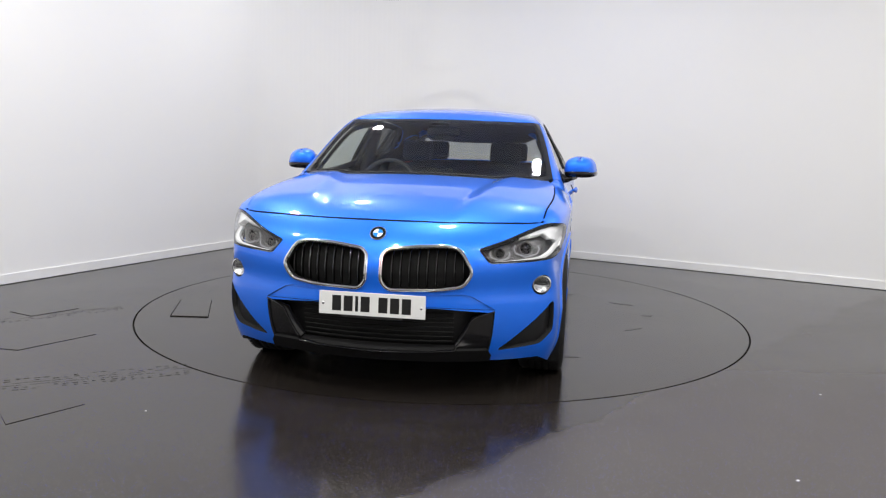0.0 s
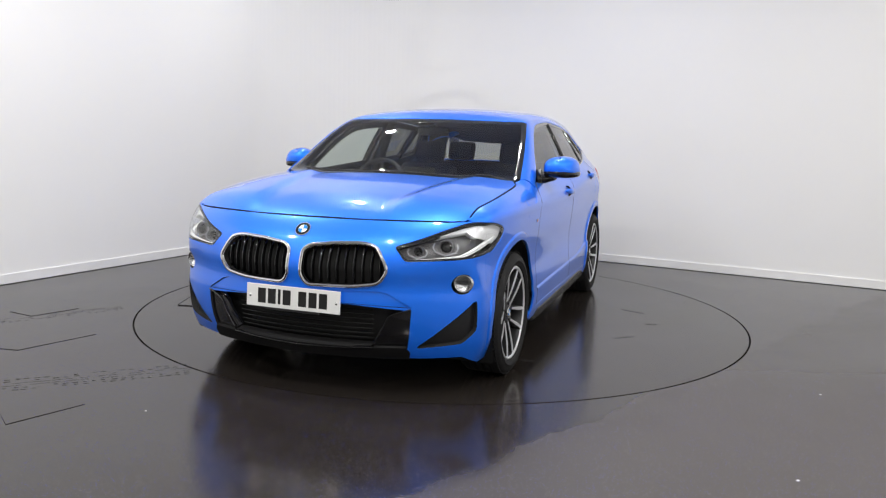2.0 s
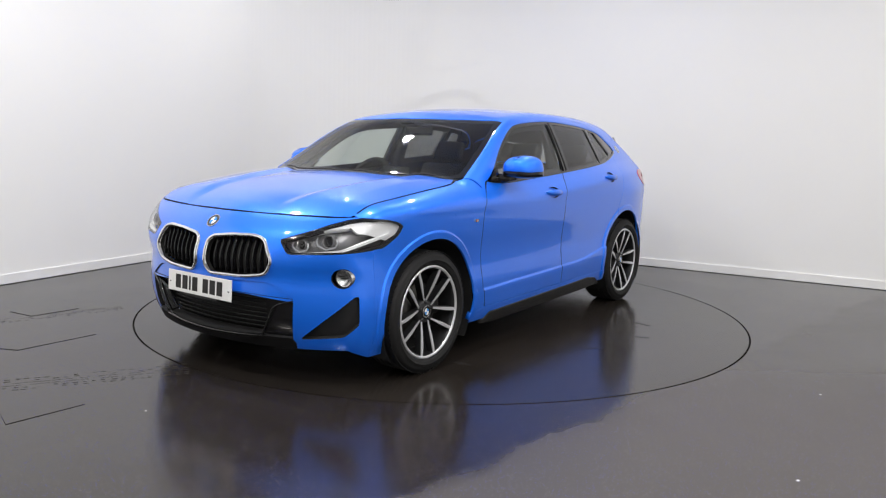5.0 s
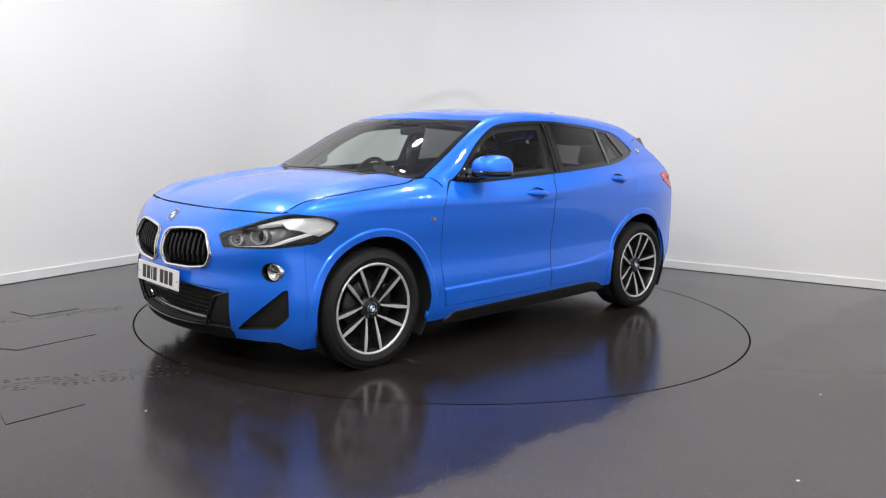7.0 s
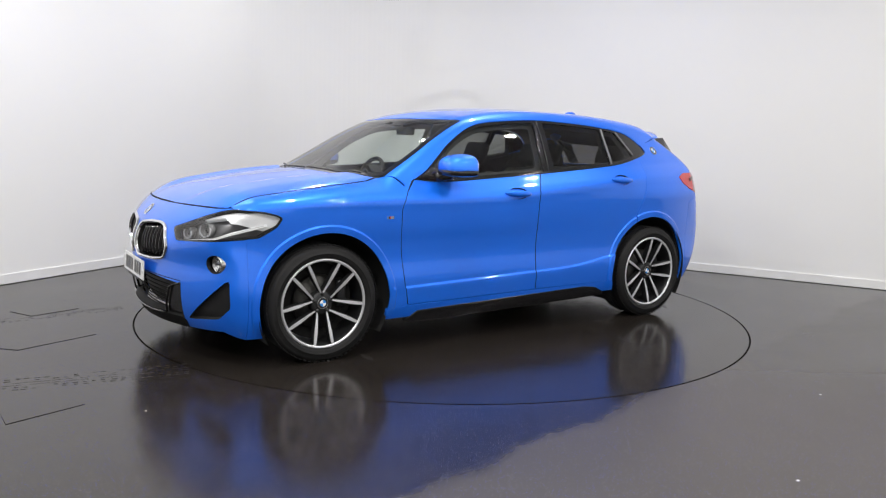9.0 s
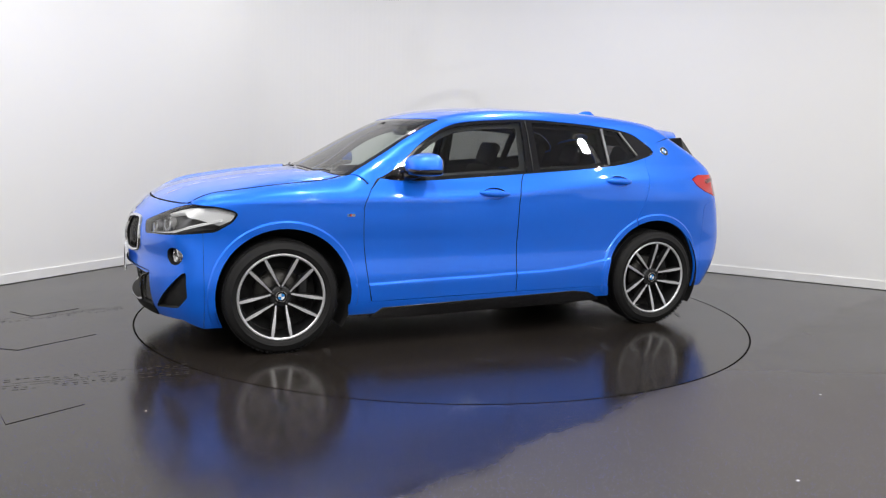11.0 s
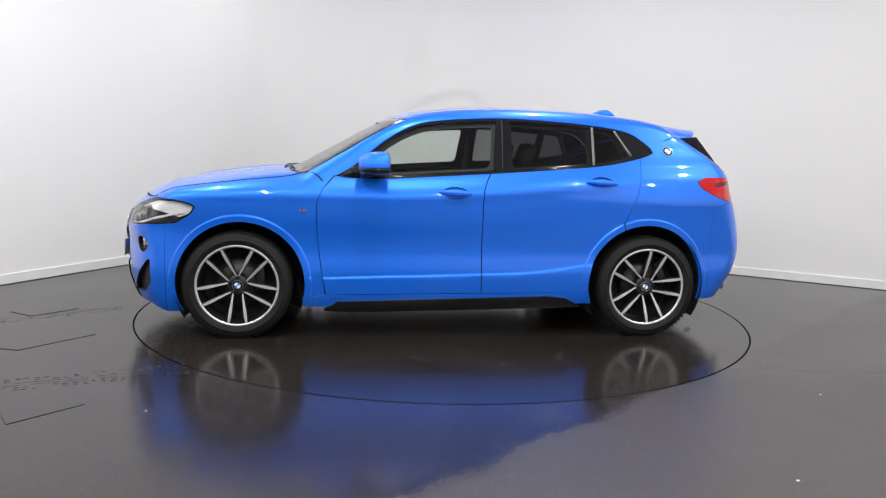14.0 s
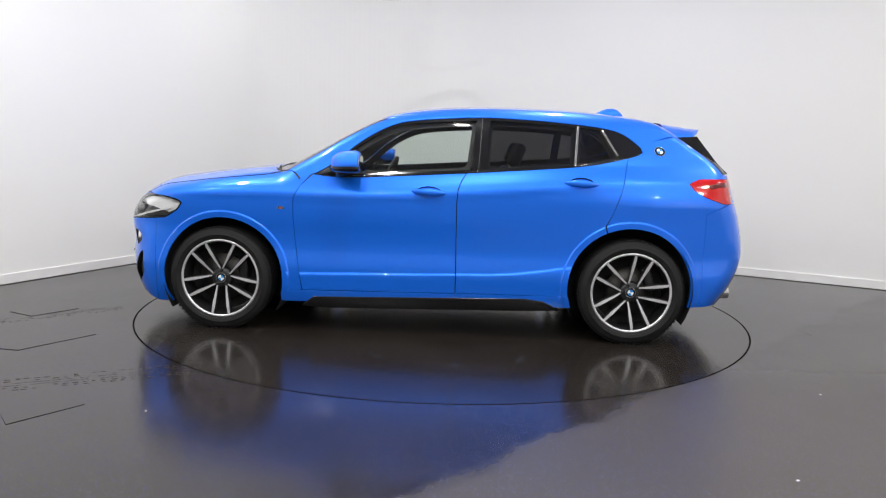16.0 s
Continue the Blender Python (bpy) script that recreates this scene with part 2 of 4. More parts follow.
def build_room():
    t = 0.2
    room_slab("wall_north", -t, ROOM_U + t, -t, 0, -0.1, ROOM_H, WALLPAINT, "plain matt white painted studio wall", "wall")
    room_slab("wall_west", -t, 0, 0.001, ROOM_V, -0.1, ROOM_H, WALLPAINT, "plain matt white painted studio wall", "wall")
    # out of view, added in grey so the car and its windows reflect less
    room_slab("wall_south", -t, ROOM_U + t, ROOM_V, ROOM_V + t, -0.1, ROOM_H, BACKWALL, "plain unseen wall added behind the camera, grey to darken reflections in the car", "wall")
    # out of view, added in white so the doors reflect a bright surface
    room_slab("wall_east", ROOM_U, ROOM_U + t, 0.001, ROOM_V, -0.1, ROOM_H, WALLPAINT, "plain matt white painted studio wall", "wall")
    room_slab("ceiling", -t, ROOM_U + t, -t, ROOM_V + t, ROOM_H, ROOM_H + 0.15, CEILPAINT, "pale grey plain studio ceiling", "ceiling")
    # the two white walls run into one another in a wide curve
    phi = U.angle(V)
    a = COVE_R / math.sin(phi)
    c = CORNER + (U + V) * a
    run = a * (1 + math.cos(phi))
    a0 = math.atan2(*(room(run, 0) - c).yx)
    a1 = math.atan2(*(room(0, run) - c).yx)
    a1 += 2 * math.pi if a1 < a0 else 0
    part_of = lambda r0, r1, z0, z1: lathe_bm([(r0, z0), (r1, z0), (r1, z1), (r0, z1), (r0, z0)], 40, "z", centre=c, a0=a0, a1=a1)
    tagged(part("wall_corner", part_of(COVE_R, COVE_R + 0.1, -0.1, ROOM_H), WALLPAINT), "white painted wall curving softly round the studio corner", "wall", kind="structure").data.shade_flat()
    tagged(part("baseboard_corner", part_of(COVE_R - 0.014, COVE_R + 0.01, 0.004, 0.085), TRIMPAINT), "white painted skirting board, slightly scuffed", "skirting", kind="structure").data.shade_flat()
    # skirting: a flat board with a thin rounded capping
    room_slab("baseboard_north", run, ROOM_U, 0, 0.014, 0.004, 0.085, TRIMPAINT, "white painted skirting board, slightly scuffed", "skirting", bevel=0.003)
    room_slab("baseboard_west", 0, 0.014, run, ROOM_V, 0.004, 0.085, TRIMPAINT, "white painted skirting board, slightly scuffed", "skirting", bevel=0.003)


TABLE_R = 2.219


def build_floor():
    """One dark vinyl sheet with a round opening for the turntable."""
    bm = bmesh.new()
    n = 128
    inner = [bm.verts.new((TABLE_R * math.cos(2 * math.pi * k / n), TABLE_R * math.sin(2 * math.pi * k / n), 0)) for k in range(n)]
    lip = [bm.verts.new((v.co.x, v.co.y, -0.03)) for v in inner]
    outer = [bm.verts.new((14 * math.cos(2 * math.pi * k / n), 14 * math.sin(2 * math.pi * k / n), 0)) for k in range(n)]
    for k in range(n):
        j = (k + 1) % n
        bm.faces.new((inner[k], outer[k], outer[j], inner[j]))
        bm.faces.new((lip[k], inner[k], inner[j], lip[j]))
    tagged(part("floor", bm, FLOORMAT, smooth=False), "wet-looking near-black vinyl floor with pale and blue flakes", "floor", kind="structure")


def build_turntable():
    table = new("turntable")
    tagged(table, "flush round dark vinyl car turntable with black rim gap", "turntable")
    r = TABLE_R - 0.012
    bm = lathe_bm([(0.001, 0.0), (r, 0.0), (r, -0.04)], 128, "z")
    part("platform", bm, TABLEMAT, table, smooth=False)
    bm = lathe_bm([(r - 0.02, -0.028), (TABLE_R + 0.02, -0.028)], 128, "z")
    part("rim_gap", bm, GAPMAT, table, "black gap round the platform")
    return table


# ---- the car's surface: one smooth solid, x forward from between the axles, y to its left, z up ----
def spl(xs, ys):
    """A smooth curve through (x, y) pairs, held flat in slope past its ends."""
    xs, ys = np.array(xs, float), np.array(ys, float)
    d = np.diff(ys) / np.diff(xs)
    m = np.concatenate([[d[0]], (d[1:] * np.diff(xs)[:-1] + d[:-1] * np.diff(xs)[1:]) / (xs[2:] - xs[:-2]), [d[-1]]])

    def f(x):
        x = np.asarray(x, float)
        i = np.clip(np.searchsorted(xs, x) - 1, 0, len(xs) - 2)
        h = xs[i + 1] - xs[i]
        t = (x - xs[i]) / h
        tc = np.clip(t, 0, 1)
        y = (2 * tc**3 - 3 * tc**2 + 1) * ys[i] + (tc**3 - 2 * tc**2 + tc) * h * m[i] + (3 * tc**2 - 2 * tc**3) * ys[i + 1] + (tc**3 - tc**2) * h * m[i + 1]
        return y + np.where(t < 0, t * h * m[i], 0) + np.where(t > 1, (t - 1) * h * m[i + 1], 0)
    return f


def sstep(a, b, x):
    t = np.clip((x - a) / (b - a), 0, 1)
    return t * t * (3 - 2 * t)


def smax(a, b, k):
    h = np.maximum(k - np.abs(a - b), 0) / k
    return np.maximum(a, b) + h * h * k / 4


def smin(a, b, k):
    return -smax(-a, -b, k)


ARCH_F, ARCH_R, ARCH_RAD = (1.312, 0.346), (-1.322, 0.355), 0.397
side_z = spl([.10, .18, .26, .34, .40, .43, .47, .55, .65, .75, .85, .925, .947, 1.03, 1.08, 1.2, 1.3, 1.4, 1.5],
             [.81, .855, .882, .892, .897, .898, .895, .888, .893, .906, .913, .9125, .902, .848, .828, .777, .734, .680, .60])
rise_x = spl([-2.2, -1.58, -.88, -.3, .3, .8], [.14, .135, .095, .04, .0, .0])
hood_x = spl([.6, .9, 1.0, 1.16, 1.37, 1.58, 1.8, 1.93, 2.01, 2.08], [1.075, 1.069, 1.063, 1.050, 1.027, .996, .953, .908, .872, .825])
roof_x = spl([-2.0, -1.93, -1.78, -1.57, -1.37, -1.16, -.95, -.75, -.54, -.33, -.04, .15, .3, .5],
             [1.375, 1.385, 1.40, 1.430, 1.468, 1.491, 1.506, 1.513, 1.516, 1.515, 1.50, 1.478, 1.448, 1.38])
rear_z = spl([.15, .24, .46, .54, .75, .87, .95, 1.05, 1.10, 1.34, 1.5], [-1.95, -2.03, -2.16, -2.18, -2.16, -2.13, -2.10, -2.07, -2.05, -1.71, -1.48])
front_z = spl([.12, .2, .3, .4, .5, .55, .65, .75, .82, .87, .95, 1.05], [2.03, 2.09, 2.135, 2.154, 2.154, 2.148, 2.152, 2.115, 2.072, 2.027, 1.92, 1.68])


crease_x = spl([-1.1, -.918, -.551, -.219, .3, .9], [.515, .489, .437, .423, .408, .392])


def half_width(x, z):
    w = sstep(.6, .9, z) * (1 - sstep(1.1, 1.38, z))
    y = side_z(z - rise_x(x) * w)
    up = sstep(.88, 1.14, z)
    y = y - (.04 + .06 * sstep(.52, .74, z)) * np.clip((x - 1.2) / .8, 0, None)**2.2
    y = y - (1 - up) * .27 * np.clip(-1.35 - x, 0, None)**2 - up * .056 * np.clip(-.3 - x, 0, None)**2
    y = y + .011 * (1 - sstep(-.012, .006, z - crease_x(x))) * sstep(-1.05, -.9, x) * sstep(1.0, .86, x)
    for cx, cz in (ARCH_F, ARCH_R):
        r = np.hypot(x - cx, z - cz)
        y = y + .010 * (1 - sstep(.431, .443, r)) * sstep(.15, .3, z)
    return y


def top_z(x, y):
    a = np.abs(y)
    hood = hood_x(x + .06 * y * y) - .075 * y * y + .022 * sstep(-.055, .055, a - .36 - .16 * (1.95 - x)) * sstep(2.08, 1.75, x) - .06 * np.clip(a - .66, 0, None) + .008
    glass = 1.42 - .5625 * (x + .2 * y * y - .395)
    roof = roof_x(x) + .004 - .10 * y * y
    return smax(hood, smin(glass, roof, .05), .015)


def solid(p):
    """Below zero inside the car's body, above it outside."""
    x, y, z = p[:, 0], np.abs(p[:, 1]), p[:, 2]
    s = (y - half_width(x, z)) * .93
    t = (z - top_z(x, y)) * .95
    f = x - (front_z(z) - (.34 - .085 * sstep(.58, .78, z)) * y * y - .14 * y**8)
    r = (rear_z(z) + .22 * y * y + .25 * y**8) - x
    return smax(smax(smax(s, t, .085 - .035 * sstep(1.1, 1.35, z)), f, .055), r, .06)


def bisect(a, d, lo, hi):
    """The distance along each ray at which it leaves the solid."""
    n = len(a)
    lo, hi = np.full(n, lo, float), np.full(n, hi, float)
    for _ in range(34):
        mid = (lo + hi) / 2
        out = solid(a + d * mid[:, None]) > 0
        hi, lo = np.where(out, mid, hi), np.where(out, lo, mid)
    return a + d * lo[:, None]


def on_side(u, v):
    o = np.zeros_like(u)
    return bisect(np.stack([u, o, v], 1), np.array([[0, 1.0, 0]]), 0, 1.3)


def on_top(u, v):
    return bisect(np.stack([u, v, np.full_like(u, .855)], 1), np.array([[0, 0, 1.0]]), 0, 1.0)


def on_front(u, v):
    return bisect(np.stack([np.full_like(u, 1.0), u, v], 1), np.array([[1.0, 0, 0]]), 0, 1.6)


def on_nose(u, v):
    """u: the angle round an upright axis behind the nose."""
    d = np.stack([np.cos(u), np.sin(u), u * 0], 1)
    return bisect(np.stack([u * 0 + 1.1, u * 0, v], 1), d, 0, 1.8)


def on_tail(u, v):
    d = np.stack([-np.cos(u), np.sin(u), u * 0], 1)
    return bisect(np.stack([u * 0 - 1.1, u * 0, v], 1), d, 0, 1.8)


def nose_f(pts):
    """(y, z) as seen from ahead, as (angle, z) round the nose."""
    a = np.array(pts, float)
    p = on_front(a[:, 0], a[:, 1])
    return [(math.atan2(q[1], q[0] - 1.1), q[2]) for q in p]


def nose_s(pts):
    a = np.array(pts, float)
    p = on_side(a[:, 0], a[:, 1])
    return [(math.atan2(q[1], q[0] - 1.1), q[2]) for q in p]


def tail_s(pts):
    a = np.array(pts, float)
    p = on_side(a[:, 0], a[:, 1])
    return [(math.atan2(q[1], -1.1 - q[0]), q[2]) for q in p]


def top_s(pts):
    """(x, z) on the car's side, as (x, y) from above."""
    a = np.array(pts, float)
    p = on_side(a[:, 0], a[:, 1])
    return [(q[0], q[1]) for q in p]


def normals(p):
    e = .002
    g = np.stack([solid(p + np.eye(3)[k] * e) - solid(p - np.eye(3)[k] * e) for k in range(3)], 1)
    return g / np.maximum(np.linalg.norm(g, axis=1, keepdims=True), 1e-9)


def inside(poly, u, v):
    c = False
    for i in range(len(poly)):
        (x1, y1), (x2, y2) = poly[i - 1], poly[i]
        if (y1 > v) != (y2 > v) and u < (x2 - x1) * (v - y1) / (y2 - y1) + x1:
            c = not c
    return c


def shrink(poly, d):
    """The polygon with its edges moved inwards by d."""
    pts = [Vector(p) for p in poly]
    area = sum(pts[i - 1].x * pts[i].y - pts[i].x * pts[i - 1].y for i in range(len(pts)))
    sg = 1 if area > 0 else -1
    out = []
    for i, p in enumerate(pts):
        a, b = (p - pts[i - 1]).normalized(), (pts[(i + 1) % len(pts)] - p).normalized()
        na, nb = Vector((-a.y, a.x)) * sg, Vector((-b.y, b.x)) * sg
        m = (na + nb).normalized()
        out.append(tuple(p + m * (d / max(m.dot(na), .35))))
    return out


def rounded(poly, r, n=4):
    """The polygon with its corners rounded off."""
    pts = [Vector(p) for p in poly]
    out = []
    for i, p in enumerate(pts):
        a, b = pts[i - 1] - p, pts[(i + 1) % len(pts)] - p
        k = min(r, a.length * .45, b.length * .45)
        s, e = p + a.normalized() * k, p + b.normalized() * k
        for j in range(n + 1):
            t = j / n
            out.append(tuple(s * (1 - t)**2 + p * 2 * t * (1 - t) + e * t * t))
    return out


def circle(c, r, n=40, sy=1.0):
    return [(c[0] + r * math.cos(2 * math.pi * k / n), c[1] + r * sy * math.sin(2 * math.pi * k / n)) for k in range(n)]


def panel(name, outline, surf, mat, parent, holes=(), step=.03, depth=.014, off=0.0, flip=False, label="", gap=.0022, cuts=(), dark=False):
    """A sheet of the car's skin: an outline laid on the solid, with edges turned inwards."""
    if gap:
        outline = shrink(outline, gap)
    bm = bmesh.new()
    bm.faces.new([bm.verts.new((u, v, 0)) for u, v in outline])
    us, vs = [p[0] for p in outline], [p[1] for p in outline]
    for k, lo, hi in ((0, min(us), max(us)), (1, min(vs), max(vs))):
        n = max(1, round((hi - lo) / step))
        for j in range(1, n):
            co, no = [0, 0, 0], [0, 0, 0]
            co[k], no[k] = lo + (hi - lo) * j / n + .00037, 1
            bmesh.ops.bisect_plane(bm, geom=bm.verts[:] + bm.edges[:] + bm.faces[:], plane_co=co, plane_no=no, dist=1e-6)
    for hole in list(cuts) + list(holes):
        hu, hv = [p[0] for p in hole], [p[1] for p in hole]
        b = (min(hu) - .002, max(hu) + .002, min(hv) - .002, max(hv) + .002)
        for i in range(len(hole)):
            (x1, y1), (x2, y2) = hole[i - 1], hole[i]
            e0, e1 = (min(x1, x2) - .004, max(x1, x2) + .004), (min(y1, y2) - .004, max(y1, y2) + .004)
            fs = []
            for f in bm.faces:
                xs, ys = [v.co.x for v in f.verts], [v.co.y for v in f.verts]
                if max(xs) > b[0] and min(xs) < b[1] and max(ys) > b[2] and min(ys) < b[3] and max(xs) > e0[0] and min(xs) < e0[1] and max(ys) > e1[0] and min(ys) < e1[1]:
                    fs.append(f)
            gm = list({v for f in fs for v in f.verts}) + list({e for f in fs for e in f.edges}) + fs
            if gm:
                bmesh.ops.bisect_plane(bm, geom=gm, plane_co=(x1, y1, 0), plane_no=(y2 - y1, x1 - x2, 0), dist=1e-6)
        if any(hole is c for c in cuts):
            continue
        dead = [f for f in bm.faces if inside(hole, *f.calc_center_median().xy)]
        bmesh.ops.delete(bm, geom=dead, context="FACES")
    bm.verts.index_update()
    uv = np.array([v.co.xy for v in bm.verts])
    P = surf(uv[:, 0], uv[:, 1])
    Nn = normals(P)
    P = P + Nn * off
    faces = [[v.index for v in f.verts] for f in bm.faces]
    rims = [(e.verts[0].index, e.verts[1].index, e.link_faces[0]) for e in bm.edges if len(e.link_faces) == 1]
    centres = {f: P[[v.index for v in f.verts]].mean(0) for _, _, f in rims}
    outw = {}
    for a, b, f in rims:
        t = P[b] - P[a]
        o = np.cross(t, Nn[a])
        if o @ (P[a] - centres[f]) < 0:
            o = -o
        o = o / max(np.linalg.norm(o), 1e-9)
        for k in (a, b):
            outw[k] = outw.get(k, 0) + o
    if faces:
        f0 = faces[len(faces) // 2]
        g = np.cross(P[f0[1]] - P[f0[0]], P[f0[2]] - P[f0[1]])
        if g @ Nn[f0[0]] < 0:
            faces = [f[::-1] for f in faces]
    V3, N3 = list(P), list(Nn)
    nskin = len(faces)
    top, low = {}, {}
    for k, o in outw.items():
        o = o / max(np.linalg.norm(o), 1e-9)
        top[k] = len(V3)
        V3.append(P[k])
        N3.append((Nn[k] + o) / np.linalg.norm(Nn[k] + o))
        low[k] = len(V3)
        V3.append(P[k] - Nn[k] * depth)
        N3.append(o)
    for a, b, f in rims:
        q = [top[a], top[b], low[b], low[a]]
        g = np.cross(V3[q[1]] - V3[q[0]], V3[q[2]] - V3[q[1]])
        faces.append(q if g @ N3[low[a]] > 0 else q[::-1])
    bm.free()
    V3, N3 = np.array(V3), np.array(N3)
    if flip:
        V3, N3 = V3 * [1, -1, 1], N3 * [1, -1, 1]
        faces = [f[::-1] for f in faces]
    me = bpy.data.meshes.new(name)
    me.from_pydata(V3.tolist(), [], faces)
    me.materials.append(mat)
    # turned-in edges coloured black: the shade in shut lines and openings is painted
    if dark:
        me.materials.append(GAPMAT)
        for poly in me.polygons:
            if poly.index >= nskin:
                poly.material_index = 1
    me.shade_smooth()
    me.normals_split_custom_set_from_vertices(N3.tolist())
    ob = new(name, me)
    ob.parent = parent
    if label:
        ob["label"] = label
    return ob


def both(name, outline, surf, mat, parent, **kw):
    """The panel on the car's left and its mirror on the right."""
    return [panel(name, outline, surf, mat, parent, flip=f, **kw) for f in (False, True)]


def mirrored(half):
    """A half outline from the front's middle to the rear's middle, closed by its mirror image in the second coordinate."""
    return half + [(u, -v) for u, v in reversed(half) if abs(v) > 1e-6]


def mirrored_u(half):
    return half + [(-u, v) for u, v in reversed(half) if abs(u) > 1e-6]


def ribbon(name, path, surf, width, mat, parent, height=.006, flip=False, label="", closed=False, base=-.004):
    """A raised strip along a path on the skin."""
    uv = np.array(path, float)
    P = surf(uv[:, 0], uv[:, 1])
    Nn = normals(P)
    n = len(P)
    prof = [(-.5, base), (-.46, height * .7), (-.25, height), (.25, height), (.46, height * .7), (.5, base)]
    bm = bmesh.new()
    rows = []
    for i in range(n):
        a = P[i - 1] if i or closed else P[i]
        b = P[(i + 1) % n] if i < n - 1 or closed else P[i]
        t = (b - a) / max(np.linalg.norm(b - a), 1e-9)
        s = np.cross(Nn[i], t)
        rows.append([bm.verts.new((P[i] + s * width * q + Nn[i] * h) * ([1, -1, 1] if flip else [1, 1, 1])) for q, h in prof])
    for i in range(n if closed else n - 1):
        a, b = rows[i], rows[(i + 1) % n]
        for k in range(len(prof) - 1):
            bm.faces.new((a[k], a[k + 1], b[k + 1], b[k]))
    if not closed:
        bm.faces.new(rows[0])
        bm.faces.new(rows[-1])
    bmesh.ops.recalc_face_normals(bm, faces=bm.faces)
    return part(name, bm, mat, parent, label)


def dense(path, step=.02, closed=False):
    """The path with points added along its straight runs."""
    pts = [Vector(p) for p in path]
    out = []
    for i in range(len(pts) if closed else len(pts) - 1):
        a, b = pts[i], pts[(i + 1) % len(pts)]
        n = max(1, round((b - a).length / step))
        out += [tuple(a.lerp(b, k / n)) for k in range(n)]
    if not closed:
        out.append(tuple(pts[-1]))
    return out


def smooth_path(path, n=6):
    """A rounder path through the points."""
    p = [Vector(q) for q in path]
    out = []
    for i in range(len(p) - 1):
        a, b, c, d = p[max(i - 1, 0)], p[i], p[i + 1], p[min(i + 2, len(p) - 1)]
        for k in range(n):
            t = k / n
            out.append(tuple(.5 * ((2 * b) + (c - a) * t + (2 * a - 5 * b + 4 * c - d) * t * t + (3 * b - a - 3 * c + d) * t**3)))
    out.append(tuple(p[-1]))
    return out


# outlines on the side: (x, z)
DLO_TOP = [(.729, 1.035), (.617, 1.101), (.432, 1.253), (.249, 1.358), (.066, 1.401), (-.336, 1.429), (-.699, 1.419), (-.952, 1.401), (-1.169, 1.374), (-1.279, 1.336), (-1.373, 1.262), (-1.386, 1.226)]
DLO_LOW = [(-1.386, 1.226), (-1.287, 1.194), (-1.06, 1.145), (-.812, 1.117), (-.312, 1.077), (.1, 1.048), (.487, 1.025), (.729, 1.035)]
DLO_TOP_S = smooth_path(DLO_TOP, 4)
DLO_LOW_S = smooth_path(DLO_LOW, 3)
DOOR_FRONT = [(.749, 1.028), (.80, .965), (.835, .90), (.847, .855), (.845, .74), (.838, .627), (.82, .48), (.803, .369), (.786, .282)]
DOOR_MID = [(-.262, 1.072), (-.232, 1.02), (-.212, .965), (-.206, .88), (-.207, .626), (-.210, .45), (-.211, .296)]
DOOR_REAR = [(-1.292, 1.193), (-1.278, 1.14), (-1.262, 1.07), (-1.237, .965), (-1.192, .839), (-1.150, .757)]


def arc(c, r, a0, a1, n=14):
    return [(c[0] + r * math.cos(radians(a0 + (a1 - a0) * k / n)), c[1] + r * math.sin(radians(a0 + (a1 - a0) * k / n))) for k in range(n + 1)]


def skin(fn, u, v):
    """One place on the skin and its normal."""
    p = fn(np.array([u], float), np.array([v], float))
    return Vector(p[0]), Vector(normals(p)[0])


def facing(p, n, up=(0, 0, 1)):
    """A pose at p whose z points along n and whose y points up."""
    n = Vector(n).normalized()
    x = Vector(up).cross(n).normalized()
    y = n.cross(x)
    m = Matrix((x, y, n)).transposed().to_4x4()
    return Matrix.Translation(p) @ m


def flip_bm(bm, flip):
    if flip:
        bmesh.ops.scale(bm, vec=(1, -1, 1), verts=bm.verts)
        bmesh.ops.reverse_faces(bm, faces=bm.faces)
    return bm


def build_handle(door, c, flip):
    """A spindle-shaped pull, bowed away from the door."""
    bm = bmesh.new()
    n, k = 14, 10
    rings = []
    for i in range(n + 1):
        t = -1 + 2 * i / n
        x = c[0] + .112 * t
        p, nn = skin(on_side, x, c[1] + .004 * t)
        bow = .028 * (1 - t * t) ** .5 + .002
        r = .003 + .019 * (1 - abs(t) ** 2.4)
        rings.append([bm.verts.new((p.x, p.y + bow - .008 + .55 * r * math.sin(a), p.z + r * math.cos(a))) for a in [2 * math.pi * j / k for j in range(k)]])
    for i in range(n):
        for j in range(k):
            bm.faces.new((rings[i][j], rings[i][(j + 1) % k], rings[i + 1][(j + 1) % k], rings[i + 1][j]))
    bm.faces.new(rings[0][::-1])
    bm.faces.new(rings[-1])
    bmesh.ops.recalc_face_normals(bm, faces=bm.faces)
    part("door_handle", flip_bm(bm, flip), PAINT, door)


